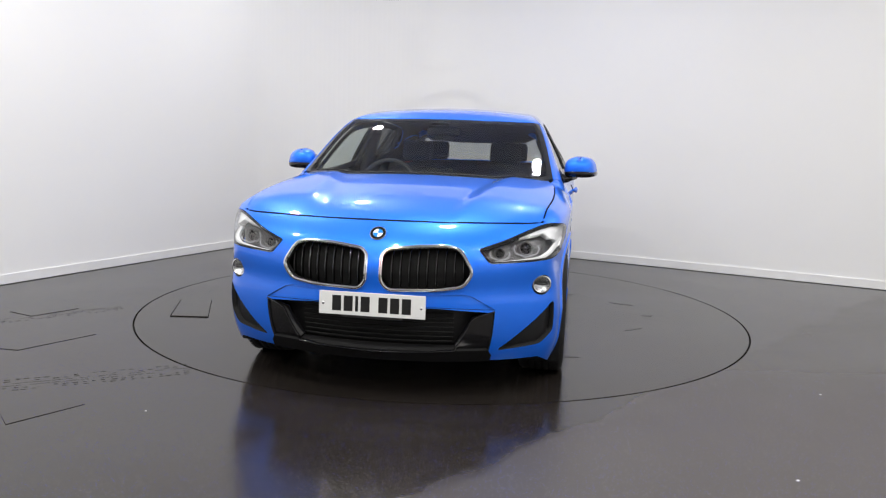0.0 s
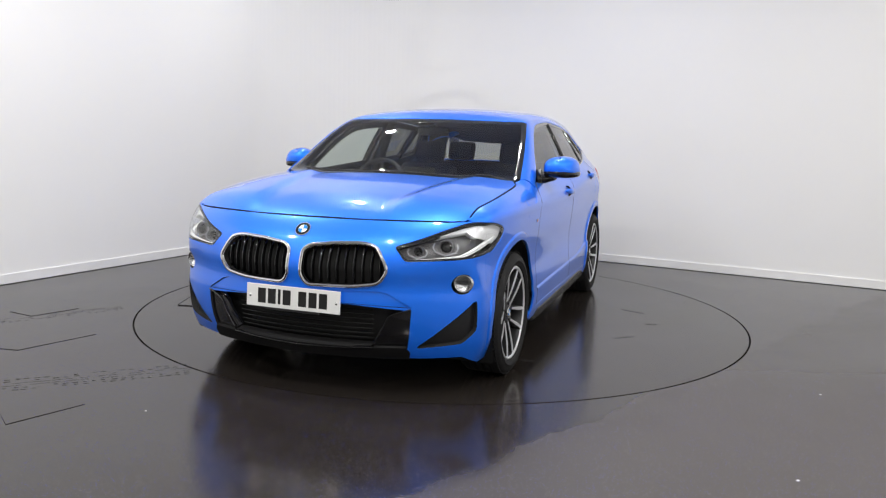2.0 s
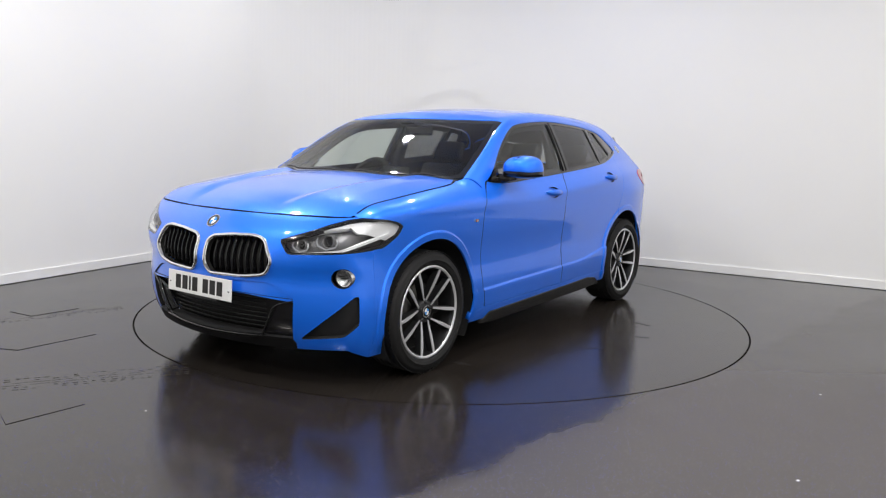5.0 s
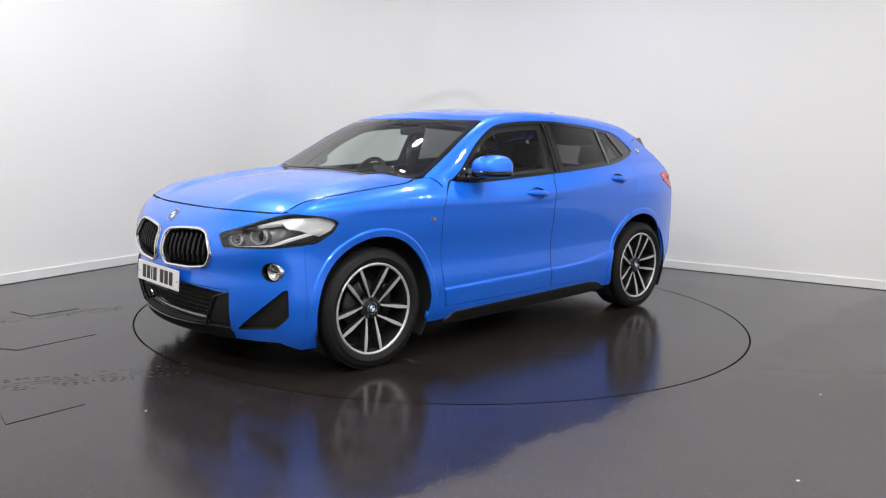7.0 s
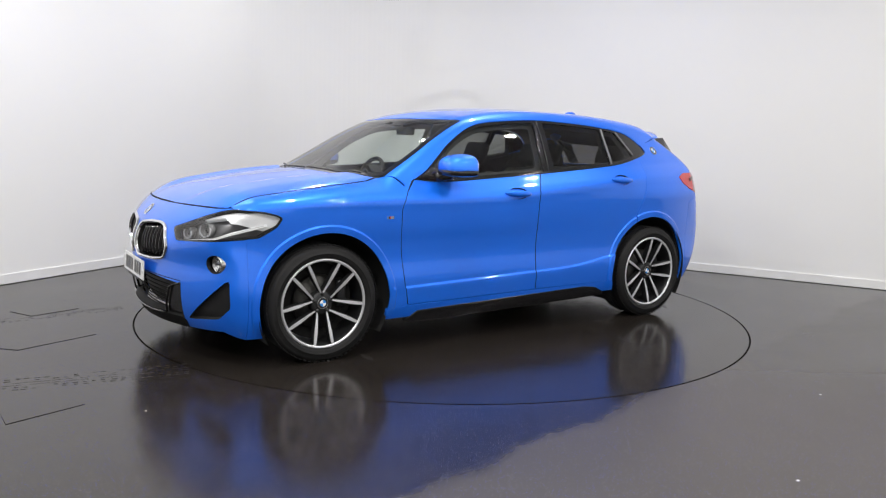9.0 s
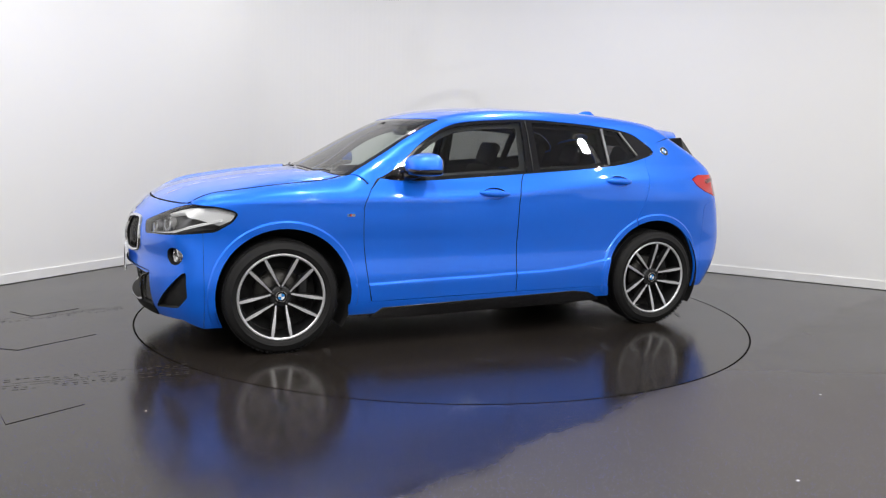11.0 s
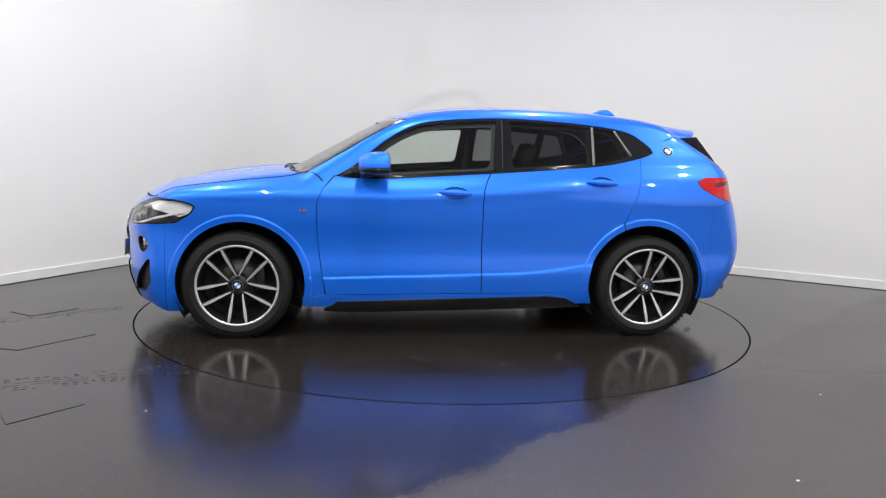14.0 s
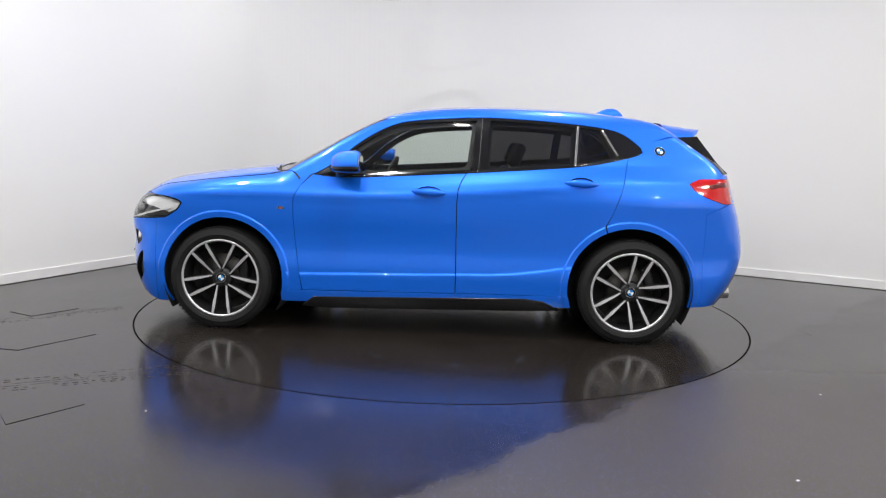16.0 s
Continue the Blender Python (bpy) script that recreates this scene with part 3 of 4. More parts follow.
def build_car():
    car = new("car")
    tagged(car, "bright blue five-door crossover car standing on the turntable", "car")
    ringf = [circle(ARCH_F, r, 56) for r in (.429, .437, .445)]
    ringr = [circle(ARCH_R, r, 56) for r in (.429, .437, .445)]
    archf, archr = circle(ARCH_F, ARCH_RAD, 56), circle(ARCH_R, ARCH_RAD, 56)
    hood_side = [(1.93, .70), (1.83, .775), (1.715, .79), (1.52, .81), (1.33, .815), (1.14, .81), (1.03, .80), (.96, .775)]
    # headlamp outline on the nose: inner corner, upper edge, outer tip on the wing, lower edge
    lamp_in = nose_f([(.485, .762), (.60, .802), (.70, .845), (.765, .870)])
    lamp_out = nose_s([(1.68, .868), (1.60, .848), (1.574, .828), (1.605, .780)])
    lamp_low = nose_s([(1.70, .722)]) + nose_f([(.72, .702), (.544, .693)])
    lamp = lamp_in + [nose_s([(1.80, .882)])[0]] + lamp_out + lamp_low
    lamp_r = rounded(lamp, .018, 3)
    la = np.array(lamp_r)
    lamp_p = on_nose(la[:, 0], la[:, 1])
    lamp_xz, lamp_xy = [(q[0], q[2]) for q in lamp_p], [(q[0], q[1]) for q in lamp_p]

    # bonnet
    ft = np.array([(0, .876), (.2, .876), (.4, .877), (.58, .878), (.70, .878), (.742, .880)])
    front_edge = [(q[0], q[1]) for q in on_front(ft[:, 0], ft[:, 1])]
    cowl = [(.955, .765), (1.00, .70), (1.05, .5), (1.085, .25), (1.095, 0.0)]
    panel("bonnet", mirrored(smooth_path(front_edge + hood_side[1:-1], 3) + cowl), on_top, PAINT, car, holes=[lamp_xy], step=.035, dark=True, gap=.0042)
    # wing: from the bonnet's edge down to the arch, seen from above and from the side
    wing_in = [(x, y + .004) for x, y in hood_side[1:]]
    xs = [q[0] for q in wing_in]
    outer = top_s([(x, .885 + .03 * (1.9 - x)) for x in xs])
    both("wing_top", smooth_path([(1.90, .752)] + wing_in, 3) + [(.90, .80)] + top_s([(.80, .98)]) + outer[::-1], on_top, PAINT, car, holes=[lamp_xy], step=.03, gap=0, depth=.004, off=-.0015)
    wing = [(x, .897 + .03 * (1.9 - x)) for x in reversed(xs)]
    wing = [(.752, 1.03)] + wing + [(1.766, .82), (1.766, .165), (1.50, .165), (.90, .26)] + [(.79, .282)] + DOOR_FRONT[::-1][1:]
    both("front_wing", wing, on_side, PAINT, car, holes=[archf, lamp_xz], cuts=ringf, step=.03, gap=.001)
    # doors, with the window cut away above the waistline
    low = [q for q in DLO_LOW_S]
    front_top = [q for q in low if -.262 < q[0] < .74]
    rear_top = [q for q in low if q[0] < -.262]
    fd = DOOR_MID[::-1] + front_top + DOOR_FRONT[1:]
    rd = [(-.94, .300), (-1.0, .42), (-1.172, .69)] + DOOR_REAR[::-1] + rear_top[2:] + DOOR_MID
    zc = [(x, float(crease_x(np.array([x]))[0])) for x in np.linspace(1.0, -1.1, 24)]
    crease_cuts = [[(x, z - .012) for x, z in zc] + [(x, z - .003) for x, z in zc[::-1]], [(x, z + .006) for x, z in zc] + [(x, z + .012) for x, z in zc[::-1]]]
    zl = [(x, .936 + float(rise_x(np.array([x]))[0])) for x in np.linspace(1.0, -1.4, 24)]
    crease_cuts += [[(x, z - .010) for x, z in zl] + [(x, z - .001) for x, z in zl[::-1]], [(x, z + .010) for x, z in zl] + [(x, z + .018) for x, z in zl[::-1]]]
    for f in (False, True):
        for name, ol, hc, hole in (("front_door", fd, (-.024, .944), []), ("rear_door", rd, (-.986, 1.026), [archr])):
            cup = circle(hc, .080, 24, .46)
            door = panel(name, ol, on_side, PAINT, car, holes=hole + [cup], cuts=(ringr if hole else []) + crease_cuts, step=.03, flip=f, dark=True, gap=.003)
            panel("handle_cup", circle(hc, .084, 24, .46), on_side, PAINT, door, step=.02, off=-.013, gap=0, flip=f)
            build_handle(door, hc, f)
            panel("door_trim", [(u, max(v, .34)) for u, v in ol], on_side, CABIN, door, holes=hole, step=.08, off=-.022, flip=f, label="dark door lining")
    both("sill", [(.93, .20), (.93, .262), (.786, .280), (-.211, .294), (-.935, .302), (-.955, .225)], on_side, PAINT, car, step=.03, depth=.03)
    # quarter panel with the rear pillar
    quarter = [(-1.155, .757)] + DOOR_REAR[::-1][1:] + [(-1.386, 1.226), (-1.373, 1.262), (-1.45, 1.30), (-1.60, 1.335), (-1.64, 1.335), (-1.76, 1.24), (-1.86, 1.155), (-1.90, 1.10), (-1.95, 1.07), (-1.95, .92), (-1.86, .885), (-1.785, .85), (-1.785, .25), (-1.5, .25), (-1.174, .69)]
    tail = [(-1.664, 1.043), (-1.733, 1.073), (-1.96, 1.076), (-1.96, .915), (-1.90, .915), (-1.777, .956), (-1.703, .997)]
    both("rear_quarter", quarter, on_side, PAINT, car, holes=[archr, tail], cuts=ringr, step=.03, gap=.001)
    # roof with the side rails and windscreen pillars
    rail = top_s(DLO_TOP_S[1:])
    ws_edge = [(.372, 0.0), (.36, .3), (.322, .52), (.275, .662), (.45, .705), (.64, .747), (.80, .776), (.90, .795)]
    roof = ws_edge + top_s([(.80, 1.0)]) + top_s([(.74, 1.035)]) + rail + top_s([(-1.45, 1.30), (-1.60, 1.335), (-1.64, 1.335)]) + [(-1.74, .45), (-1.80, .2), (-1.81, 0.0)]
    panel("roof", mirrored(roof), on_top, PAINT, car, step=.035, gap=0, depth=.01)
    panel("roof_lining", mirrored(roof), on_top, CABIN, car, step=.07, off=-.022, gap=.004, depth=.002, label="dark headlining and pillar trim")
    both("rear_side_lining", quarter, on_side, CABIN, car, holes=[archr, tail], step=.07, off=-.03, gap=.004, depth=.002)
    # windscreen: clear pane with a black border
    ws = [(.372, 0.0), (.36, .3), (.322, .52), (.275, .662), (.45, .705), (.64, .747), (.80, .776), (.90, .79), (.97, .71), (1.03, .5), (1.07, .25), (1.08, 0.0)]
    pane = shrink(mirrored(ws), .035)
    panel("windscreen_border", mirrored(ws), on_top, GLOSSBLACK, car, holes=[pane], step=.05, gap=.001, off=-.003, depth=.006)
    w = panel("windscreen", pane, on_top, TINT, car, step=.05, gap=0, off=-.003, depth=.001)
    w.visible_shadow = False
    # nose and bumper
    top_edge = nose_f([(0, .873), (.2, .873), (.4, .874), (.58, .875), (.70, .875), (.738, .877)])
    nose = top_edge + nose_s([(1.80, .884)] + [(1.766, .83 - .0665 * k) for k in range(11)]) + nose_f([(.78, .212), (.60, .207), (.3, .210), (0, .210)])
    kid = [(.036, .60), (.036, .725), (.068, .750), (.20, .766), (.34, .772), (.408, .757), (.470, .652), (.425, .583), (.30, .565), (.070, .560)]
    kid_r = rounded(kid, .03, 3)
    kid_n = nose_f(kid_r)
    intake = nose_f([(0, .475), (.30, .478), (.576, .456), (.548, .250), (.44, .252), (.2, .250), (0, .250)])
    vent = nose_f(rounded([(.850, .506), (.585, .262), (.79, .286), (.850, .350)], .02, 2))
    fogc = nose_f([(.79, .585)])[0]
    fog = circle(fogc, .050, 28, 1.0)
    centre = nose_f([(0, .540), (.20, .540), (.425, .545), (.468, .535), (.578, .470), (.30, .480), (0, .478)])
    centre_full = mirrored_u(centre)
    mir = lambda h: [(-u, v) for u, v in h]
    full_intake = mirrored_u(intake)
    panel("front_bumper", mirrored_u(nose), on_nose, PAINT, car, holes=[kid_n, mir(kid_n), centre_full, full_intake, vent, mir(vent), fog, mir(fog), lamp_r, mir(lamp_r)], step=.03, gap=.0006, depth=.03, dark=True)
    # rear bumper, tailgate and glass
    tb = tail_s([(-1.787, .848), (-1.86, .883), (-1.95, .918)])
    rb = [(0, .90)] + tb[::-1] + tail_s([(-1.786, .79 - .06 * k) for k in range(10)]) + [(.45, .26), (0, .26)]
    panel("rear_bumper", mirrored_u(rb), on_tail, PAINT, car, step=.035, depth=.02, gap=.0008)
    tg = [(0, 1.10), (.35, 1.10)] + tail_s([(-1.90, 1.10), (-1.95, 1.07), (-1.95, .92)]) + [(.3, .905), (0, .905)]
    panel("tailgate", mirrored_u(tg), on_tail, PAINT, car, step=.035)
    panel("tailgate_lining", mirrored_u(tg), on_tail, CABIN, car, step=.08, off=-.03, depth=.002)
    rg = tail_s([(-1.63, 1.335), (-1.76, 1.238), (-1.90, 1.102)])
    panel("rear_window", mirrored_u([(0, 1.345)] + rg + [(0, 1.102)]), on_tail, REARGLASS, car, step=.05)
    build_details(car, dict(lamp_r=lamp_r, kid_r=kid_r, tail=tail, vent=vent, fogc=fogc, centre_full=centre_full, full_intake=full_intake))
    return car


def roundel(name, parent, m, r, thick=.006):
    """A round badge: chrome rim, dark ring, and four quarters in white and blue."""
    bm = lathe_bm([(.0005, 0), (r, 0), (r, thick * .7), (r * .95, thick), (r * .90, thick * .8), (.0005, thick * .8)], 36, "z")
    bm.transform(m)
    badge = part(name, bm, CHROME, parent, "round chrome-rimmed badge in blue and white")
    bm = lathe_bm([(r * .60, thick * .86), (r * .90, thick * .86)], 36, "z")
    bm.transform(m)
    part("badge_ring", bm, GLOSSBLACK, badge)
    for mat, qs in ((WHITEENAMEL, (1, 3)), (BLUEENAMEL, (0, 2))):
        bm = bmesh.new()
        for q in qs:
            vs = [bm.verts.new((0, 0, thick * .9))]
            for k in range(9):
                a = math.pi / 2 * (q + k / 8)
                vs.append(bm.verts.new((r * .58 * math.cos(a), r * .58 * math.sin(a), thick * .9)))
            bm.faces.new(vs)
        bm.transform(m)
        part("badge_quarters", bm, mat, badge, smooth=False)
    return badge


def build_wheel(car):
    """One wheel round the origin, its face towards +y: rim, ten spokes in five pairs, tyre, brake."""
    R = .2545
    prof = [(R + .006, -.008), (R + .003, -.001), (R - .006, .001), (R - .013, -.010), (R - .018, -.035), (R - .026, -.10), (R - .03, -.19), (R + .008, -.212)]
    wheel = part("wheel", lathe_bm(prof, 64), RIMGREY, car, "dark grey alloy wheel with bright double spokes and black tyre")
    part("rim_lip", lathe_bm([(R + .0055, -.005), (R + .002, .0008), (R - .0055, .0028), (R - .0115, -.006)], 64), MACHINED, wheel, "bright machined rim edge")
    tyre = [(R + .004, -.006), (R + .010, .004), (R + .022, .011), (R + .030, .0115), (R + .031, .0135), (R + .036, .0135), (R + .037, .0115), (R + .056, .010), (R + .068, .001), (R + .077, -.012), (.3365, -.022), (.3375, -.045)]
    for g in (-.062, -.100, -.138, -.176):
        tyre += [(.338, g + .005), (.330, g + .004), (.330, g - .004), (.338, g - .005)]
    tyre += [(.336, -.205), (.322, -.225), (.29, -.236), (R + .006, -.214)]
    t = part("tyre", lathe_bm(tyre, 96), RUBBER, wheel, "black low-profile tyre")
    # shoulder tread blocks: short bars round the tyre's edge
    bm = bmesh.new()
    for k in range(72):
        a = 2 * math.pi * k / 72
        m = Matrix.Rotation(-a, 4, "Y") @ Matrix.Translation((.3322, -.022, 0)) @ Matrix.Rotation(radians(-22), 4, "Z")
        bmesh.ops.create_cube(bm, size=1.0, matrix=m @ Matrix.Diagonal((.004, .034, .017, 1)))
    tagged(part("tread", bm, RUBBER, t, smooth=False), kind="stuff")
    for i in range(5):
        base = 2 * math.pi * i / 5 - math.pi / 2
        for sgn in (-1, 1):
            def place(r, off, y):
                c, s = math.cos(base), math.sin(base)
                return Vector((r * c - off * s, y, r * s + off * c))
            stations = [(.041, .0285, .0045, -.036), (.080, .0325, .0055, -.029), (.12, .038, .0075, -.021), (.165, .0445, .0100, -.013), (.205, .050, .0095, -.008), (.248, .0575, .0075, -.005)]
            bm, bf = bmesh.new(), bmesh.new()
            rows, frows = [], []
            for r, o, w, y in stations:
                o *= sgn
                rows.append([bm.verts.new(place(r, o + a * w, y + d)) for a, d in ((-1.35, -.040), (-1.2, -.004), (1.2, -.004), (1.35, -.040))])
                frows.append([bf.verts.new(place(r, o + a * w, y + d)) for a, d in ((-1.0, -.004), (-.92, .0005), (.92, .0005), (1.0, -.004))])
            for b, rr in ((bm, rows), (bf, frows)):
                for k in range(len(rr) - 1):
                    for j in range(3):
                        b.faces.new((rr[k][j], rr[k][j + 1], rr[k + 1][j + 1], rr[k + 1][j]))
                b.faces.new(rr[0])
                b.faces.new(rr[-1])
                bmesh.ops.recalc_face_normals(b, faces=b.faces)
            part("spoke", bm, RIMGREY, wheel, smooth=False)
            part("spoke_face", bf, MACHINED, wheel, "bright machined spoke face", smooth=False)
    part("hub", lathe_bm([(.0005, -.030), (.05, -.030), (.066, -.038), (.070, -.075)], 32), RIMGREY, wheel)
    for i in range(5):
        a = 2 * math.pi * (i + .5) / 5 - math.pi / 2
        part("wheel_bolt", lathe_bm([(.0005, -.022), (.009, -.022), (.011, -.026), (.011, -.05)], 8, centre=(.052 * math.cos(a), 0, .052 * math.sin(a))), RIMGREY, wheel)
    roundel("hub_cap", wheel, Matrix.Translation((0, -.030, 0)) @ Matrix.Rotation(radians(-90), 4, "X"), .033, .010)
    part("brake_disc", lathe_bm([(.05, -.085), (.155, -.085), (.155, -.11), (.05, -.11)], 40), DISC, wheel)
    part("brake_caliper", box_bm(-.135, -.095, .04, .06, .07, .16, .012), RIMGREY, wheel)
    part("wheel_back", lathe_bm([(.0005, -.13), (.225, -.13)], 40), LINER, wheel)
    return wheel


def ellipsoid_bm(c, s, e=2.4, n=20, m=14):
    bm = bmesh.new()
    sp = lambda v: math.copysign(abs(v) ** (2 / e), v)
    rows = []
    for i in range(m + 1):
        b = -math.pi / 2 + math.pi * i / m
        rows.append([bm.verts.new((c[0] + s[0] * sp(math.cos(b)) * sp(math.cos(a)), c[1] + s[1] * sp(math.cos(b)) * sp(math.sin(a)), c[2] + s[2] * sp(math.sin(b)))) for a in [2 * math.pi * k / n for k in range(n)]])
    for i in range(m):
        for k in range(n):
            bm.faces.new((rows[i][k], rows[i][(k + 1) % n], rows[i + 1][(k + 1) % n], rows[i + 1][k]))
    bmesh.ops.remove_doubles(bm, verts=bm.verts, dist=1e-5)
    bmesh.ops.recalc_face_normals(bm, faces=bm.faces)
    return bm


def build_mirror(car, flip):
    """Door mirror: blue cap over a black shell, on a black arm, glass facing back."""
    bm = ellipsoid_bm((.485, .955, 1.122), (.105, .104, .070), 3.0, 32, 20)
    for v in bm.verts:
        k = (v.co.x - .485) / .105
        v.co.y += -.025 * k + .004
        v.co.z -= .006 * k
        h = (v.co.z - 1.06) / .13
        v.co.y -= (.03 if v.co.y > .955 else -.012) * max(0, h) ** 1.5
        if k > 0:
            v.co.z = 1.118 + (v.co.z - 1.118) * (1 - .22 * k * k)
        v.co.x = max(v.co.x, .405)
        if v.co.z < 1.092:
            v.co.z = 1.092 + (v.co.z - 1.092) * .3
    cap = part("mirror_cap", flip_bm(bm, flip), PAINT, car)
    bm = ellipsoid_bm((.485, .955, 1.083), (.108, .101, .029), 2.8, 28, 10)
    for v in bm.verts:
        v.co.y += -.025 * (v.co.x - .485) / .105 + .004
        v.co.x = max(v.co.x, .400)
    part("mirror_shell", flip_bm(bm, flip), GLOSSBLACK, cap, "gloss black lower mirror shell")
    bm = ellipsoid_bm((.401, .965, 1.118), (.006, .086, .05), 3, 20, 10)
    part("mirror_glass", flip_bm(bm, flip), CHROME, cap)
    bm = tube_bm([(.58, .80, 1.045), (.55, .86, 1.048), (.51, .92, 1.066)], [.034, .030, .026], 12)
    part("mirror_arm", flip_bm(bm, flip), GLOSSBLACK, cap)
    bm = prism_bm([(.70, .846, 1.035), (.50, .846, 1.03), (.50, .815, 1.11), (.60, .812, 1.105)], Vector((0, .012, 0)))
    part("mirror_base", flip_bm(bm, flip), GLOSSBLACK, cap)


def build_seat(car, x, y, rear=False):
    w = .25 if not rear else .6
    seat = part("seat", box_bm(x + .1, y, .48, .52, 2 * w, .16, .05), CLOTH, car, "dark fabric car seat")
    rot = Matrix.Rotation(radians(-20), 4, "Y")
    part("backrest", box_bm(x - .25, y, .80, .14, 2 * w - .02, .60, .05, rot=rot), CLOTH, seat)
    for yy in ((y,) if not rear else (y - .36, y + .36)):
        part("headrest", box_bm(x - .37, yy, 1.185, .09, .25, .17, .035, rot=rot), CLOTH, seat)
        for d in (-.06, .06):
            part("headrest_post", tube_bm([(x - .34, yy + d, 1.02), (x - .365, yy + d, 1.15)], .006, 6), CHROME, seat)


def build_details(car, g):
    lamp_r, kid_r, tail, vent, fogc = g["lamp_r"], g["kid_r"], g["tail"], g["vent"], g["fogc"]
    mir = lambda h: [(-u, v) for u, v in h]
    # wheels
    wheel = build_wheel(car)
    wheel.matrix_basis = pose(1.332, .893, .338)
    for x, y, turn in ((-1.335, .893, 0), (1.332, -.893, 180), (-1.335, -.893, 180)):
        copy_thing(wheel, pose(x, y, .338, 0, 0 if not turn else 0, turn) @ pose(0, 0, 0, 0, 18 if x < 0 else 12, 0))
    for cx, cz in (ARCH_F, ARCH_R):
        for f in (False, True):
            bm = lathe_bm([(.405, .882), (.408, .60), (.001, .60)], 30, centre=(cx, 0, cz), a0=radians(-32), a1=radians(212))
            part("arch_liner", flip_bm(bm, f), LINER, car, "black wheel arch liner")
    part("underbody", box_bm(0, 0, .24, 3.7, 1.10, .10, .03), LINER, car)
    part("floor_pan", box_bm(-.02, 0, .26, 1.70, 1.70, .10, .03), LINER, car)
    part("engine_bay", box_bm(1.55, 0, .52, .75, 1.10, .50, .05), LINER, car)
    part("boot_floor", box_bm(-1.5, 0, .62, .75, 1.1, .12, .03), CABIN, car)
    # black skirt under the sill
    both("side_skirt", [(.80, .176), (.765, .205), (.715, .242), (-.655, .280), (-.776, .266), (-.835, .238), (-.885, .205), (-.6, .192), (.6, .165)], on_side, SKIRT, car, step=.04, off=.008, depth=.03, label="semi-gloss black sill skirt")
    # windows
    top, low = DLO_TOP_S, DLO_LOW_S
    dlo = top[:-1] + low[:-1]
    inner = shrink(dlo, .016)
    def between(x0, x1, slant0=0, slant1=0):
        """The window opening cut by two leaning uprights."""
        bm = bmesh.new()
        bm.faces.new([bm.verts.new((u, v, 0)) for u, v in inner])
        for x, s, side in ((x0, slant0, 1), (x1, slant1, -1)):
            gm = bm.verts[:] + bm.edges[:] + bm.faces[:]
            bmesh.ops.bisect_plane(bm, geom=gm, plane_co=(x, 1.1, 0), plane_no=(side, -side * s, 0), clear_inner=False, clear_outer=True, dist=1e-6)
        f = max(bm.faces, key=lambda q: q.calc_area())
        pts = [tuple(v.co.xy) for v in f.verts]
        bm.free()
        return pts
    pf = between(.70, -.282, 0, -.11)
    pr = between(-.385, -.935, -.05, -.075)
    pq = between(-.962, -1.262, -.075, .55)
    for f in (False, True):
        fr = panel("window_frame", dlo, on_side, GLOSSBLACK, car, holes=[shrink(q, .002) for q in (pf, pr, pq)], step=.06, gap=.002, off=-.005, depth=.012, flip=f, label="gloss black window surround")
        for q, mat, nm in ((pf, TINT, "front_side_window"), (pr, PRIVACY, "rear_side_window"), (pq, PRIVACY, "quarter_window")):
            w = panel(nm, q, on_side, mat, car, step=.06, gap=0, off=-.009, depth=.001, flip=f)
            w.visible_shadow = False
        for a, b in (((-.290, 1.085), (-.320, 1.405)), ((-.949, 1.135), (-.973, 1.385))):
            ribbon("window_bar", dense([a, b], .04), on_side, .016 if a[0] < -.5 else .010, GLOSSBLACK if a[0] > -.5 else BARGREY, fr, height=.002, flip=f)
        ribbon("window_bar", dense([(-1.222, 1.205), (-1.128, 1.368)], .03), on_side, .014, BARGREY, fr, height=.001, flip=f)
        for q, d in ((pf, .026), (pr, .020), (pq, .016)):
            panel("window_lining", shrink(q, -.02), on_side, CABIN, fr, holes=[rounded(shrink(q, d), .05)], step=.06, gap=0, off=-.034, depth=.010, flip=f)
        ribbon("waist_trim", low[1:-1], on_side, .014, GLOSSBLACK, fr, height=.004, flip=f)
        ribbon("door_seal", dense([(-.335, 1.08), (-.352, 1.42)], .04), on_side, .006, BLACK, fr, height=.001, flip=f)
        build_mirror(car, f)
    # nose: plate carrier, kidneys, lower intake
    carrier = panel("bumper_centre", g["centre_full"], on_nose, PAINT, car, step=.04, off=-.008, gap=.0015)
    lip = nose_f([(0, .262), (.30, .266), (.545, .268), (.560, .240), (.552, .206), (.3, .205), (0, .205)])
    lp = panel("front_lip", mirrored_u(lip), on_nose, MATTBLACK, car, step=.04, off=.006, gap=0, depth=.05, label="matt black lower front lip")
    ribbon("lip_edge", nose_f(smooth_path([(-.39, .268), (-.2, .258), (0, .254), (.2, .258), (.39, .268)], 4)), on_nose, .007, GLOSSBLACK, lp, height=.012)
    hull = panel("intake_back", shrink(g["full_intake"], -.004), on_nose, BLACK, car, step=.05, off=-.085, gap=0, label="black mesh behind the lower intake")
    for i in range(9):
        z = .275 + .024 * i
        pts = [on_nose(np.array([u]), np.array([z]))[0] - [.062, 0, 0] for u in np.linspace(-.36, .36, 15)]
        part("intake_slat", tube_bm(pts, .0035, 6), GAPMAT, hull)
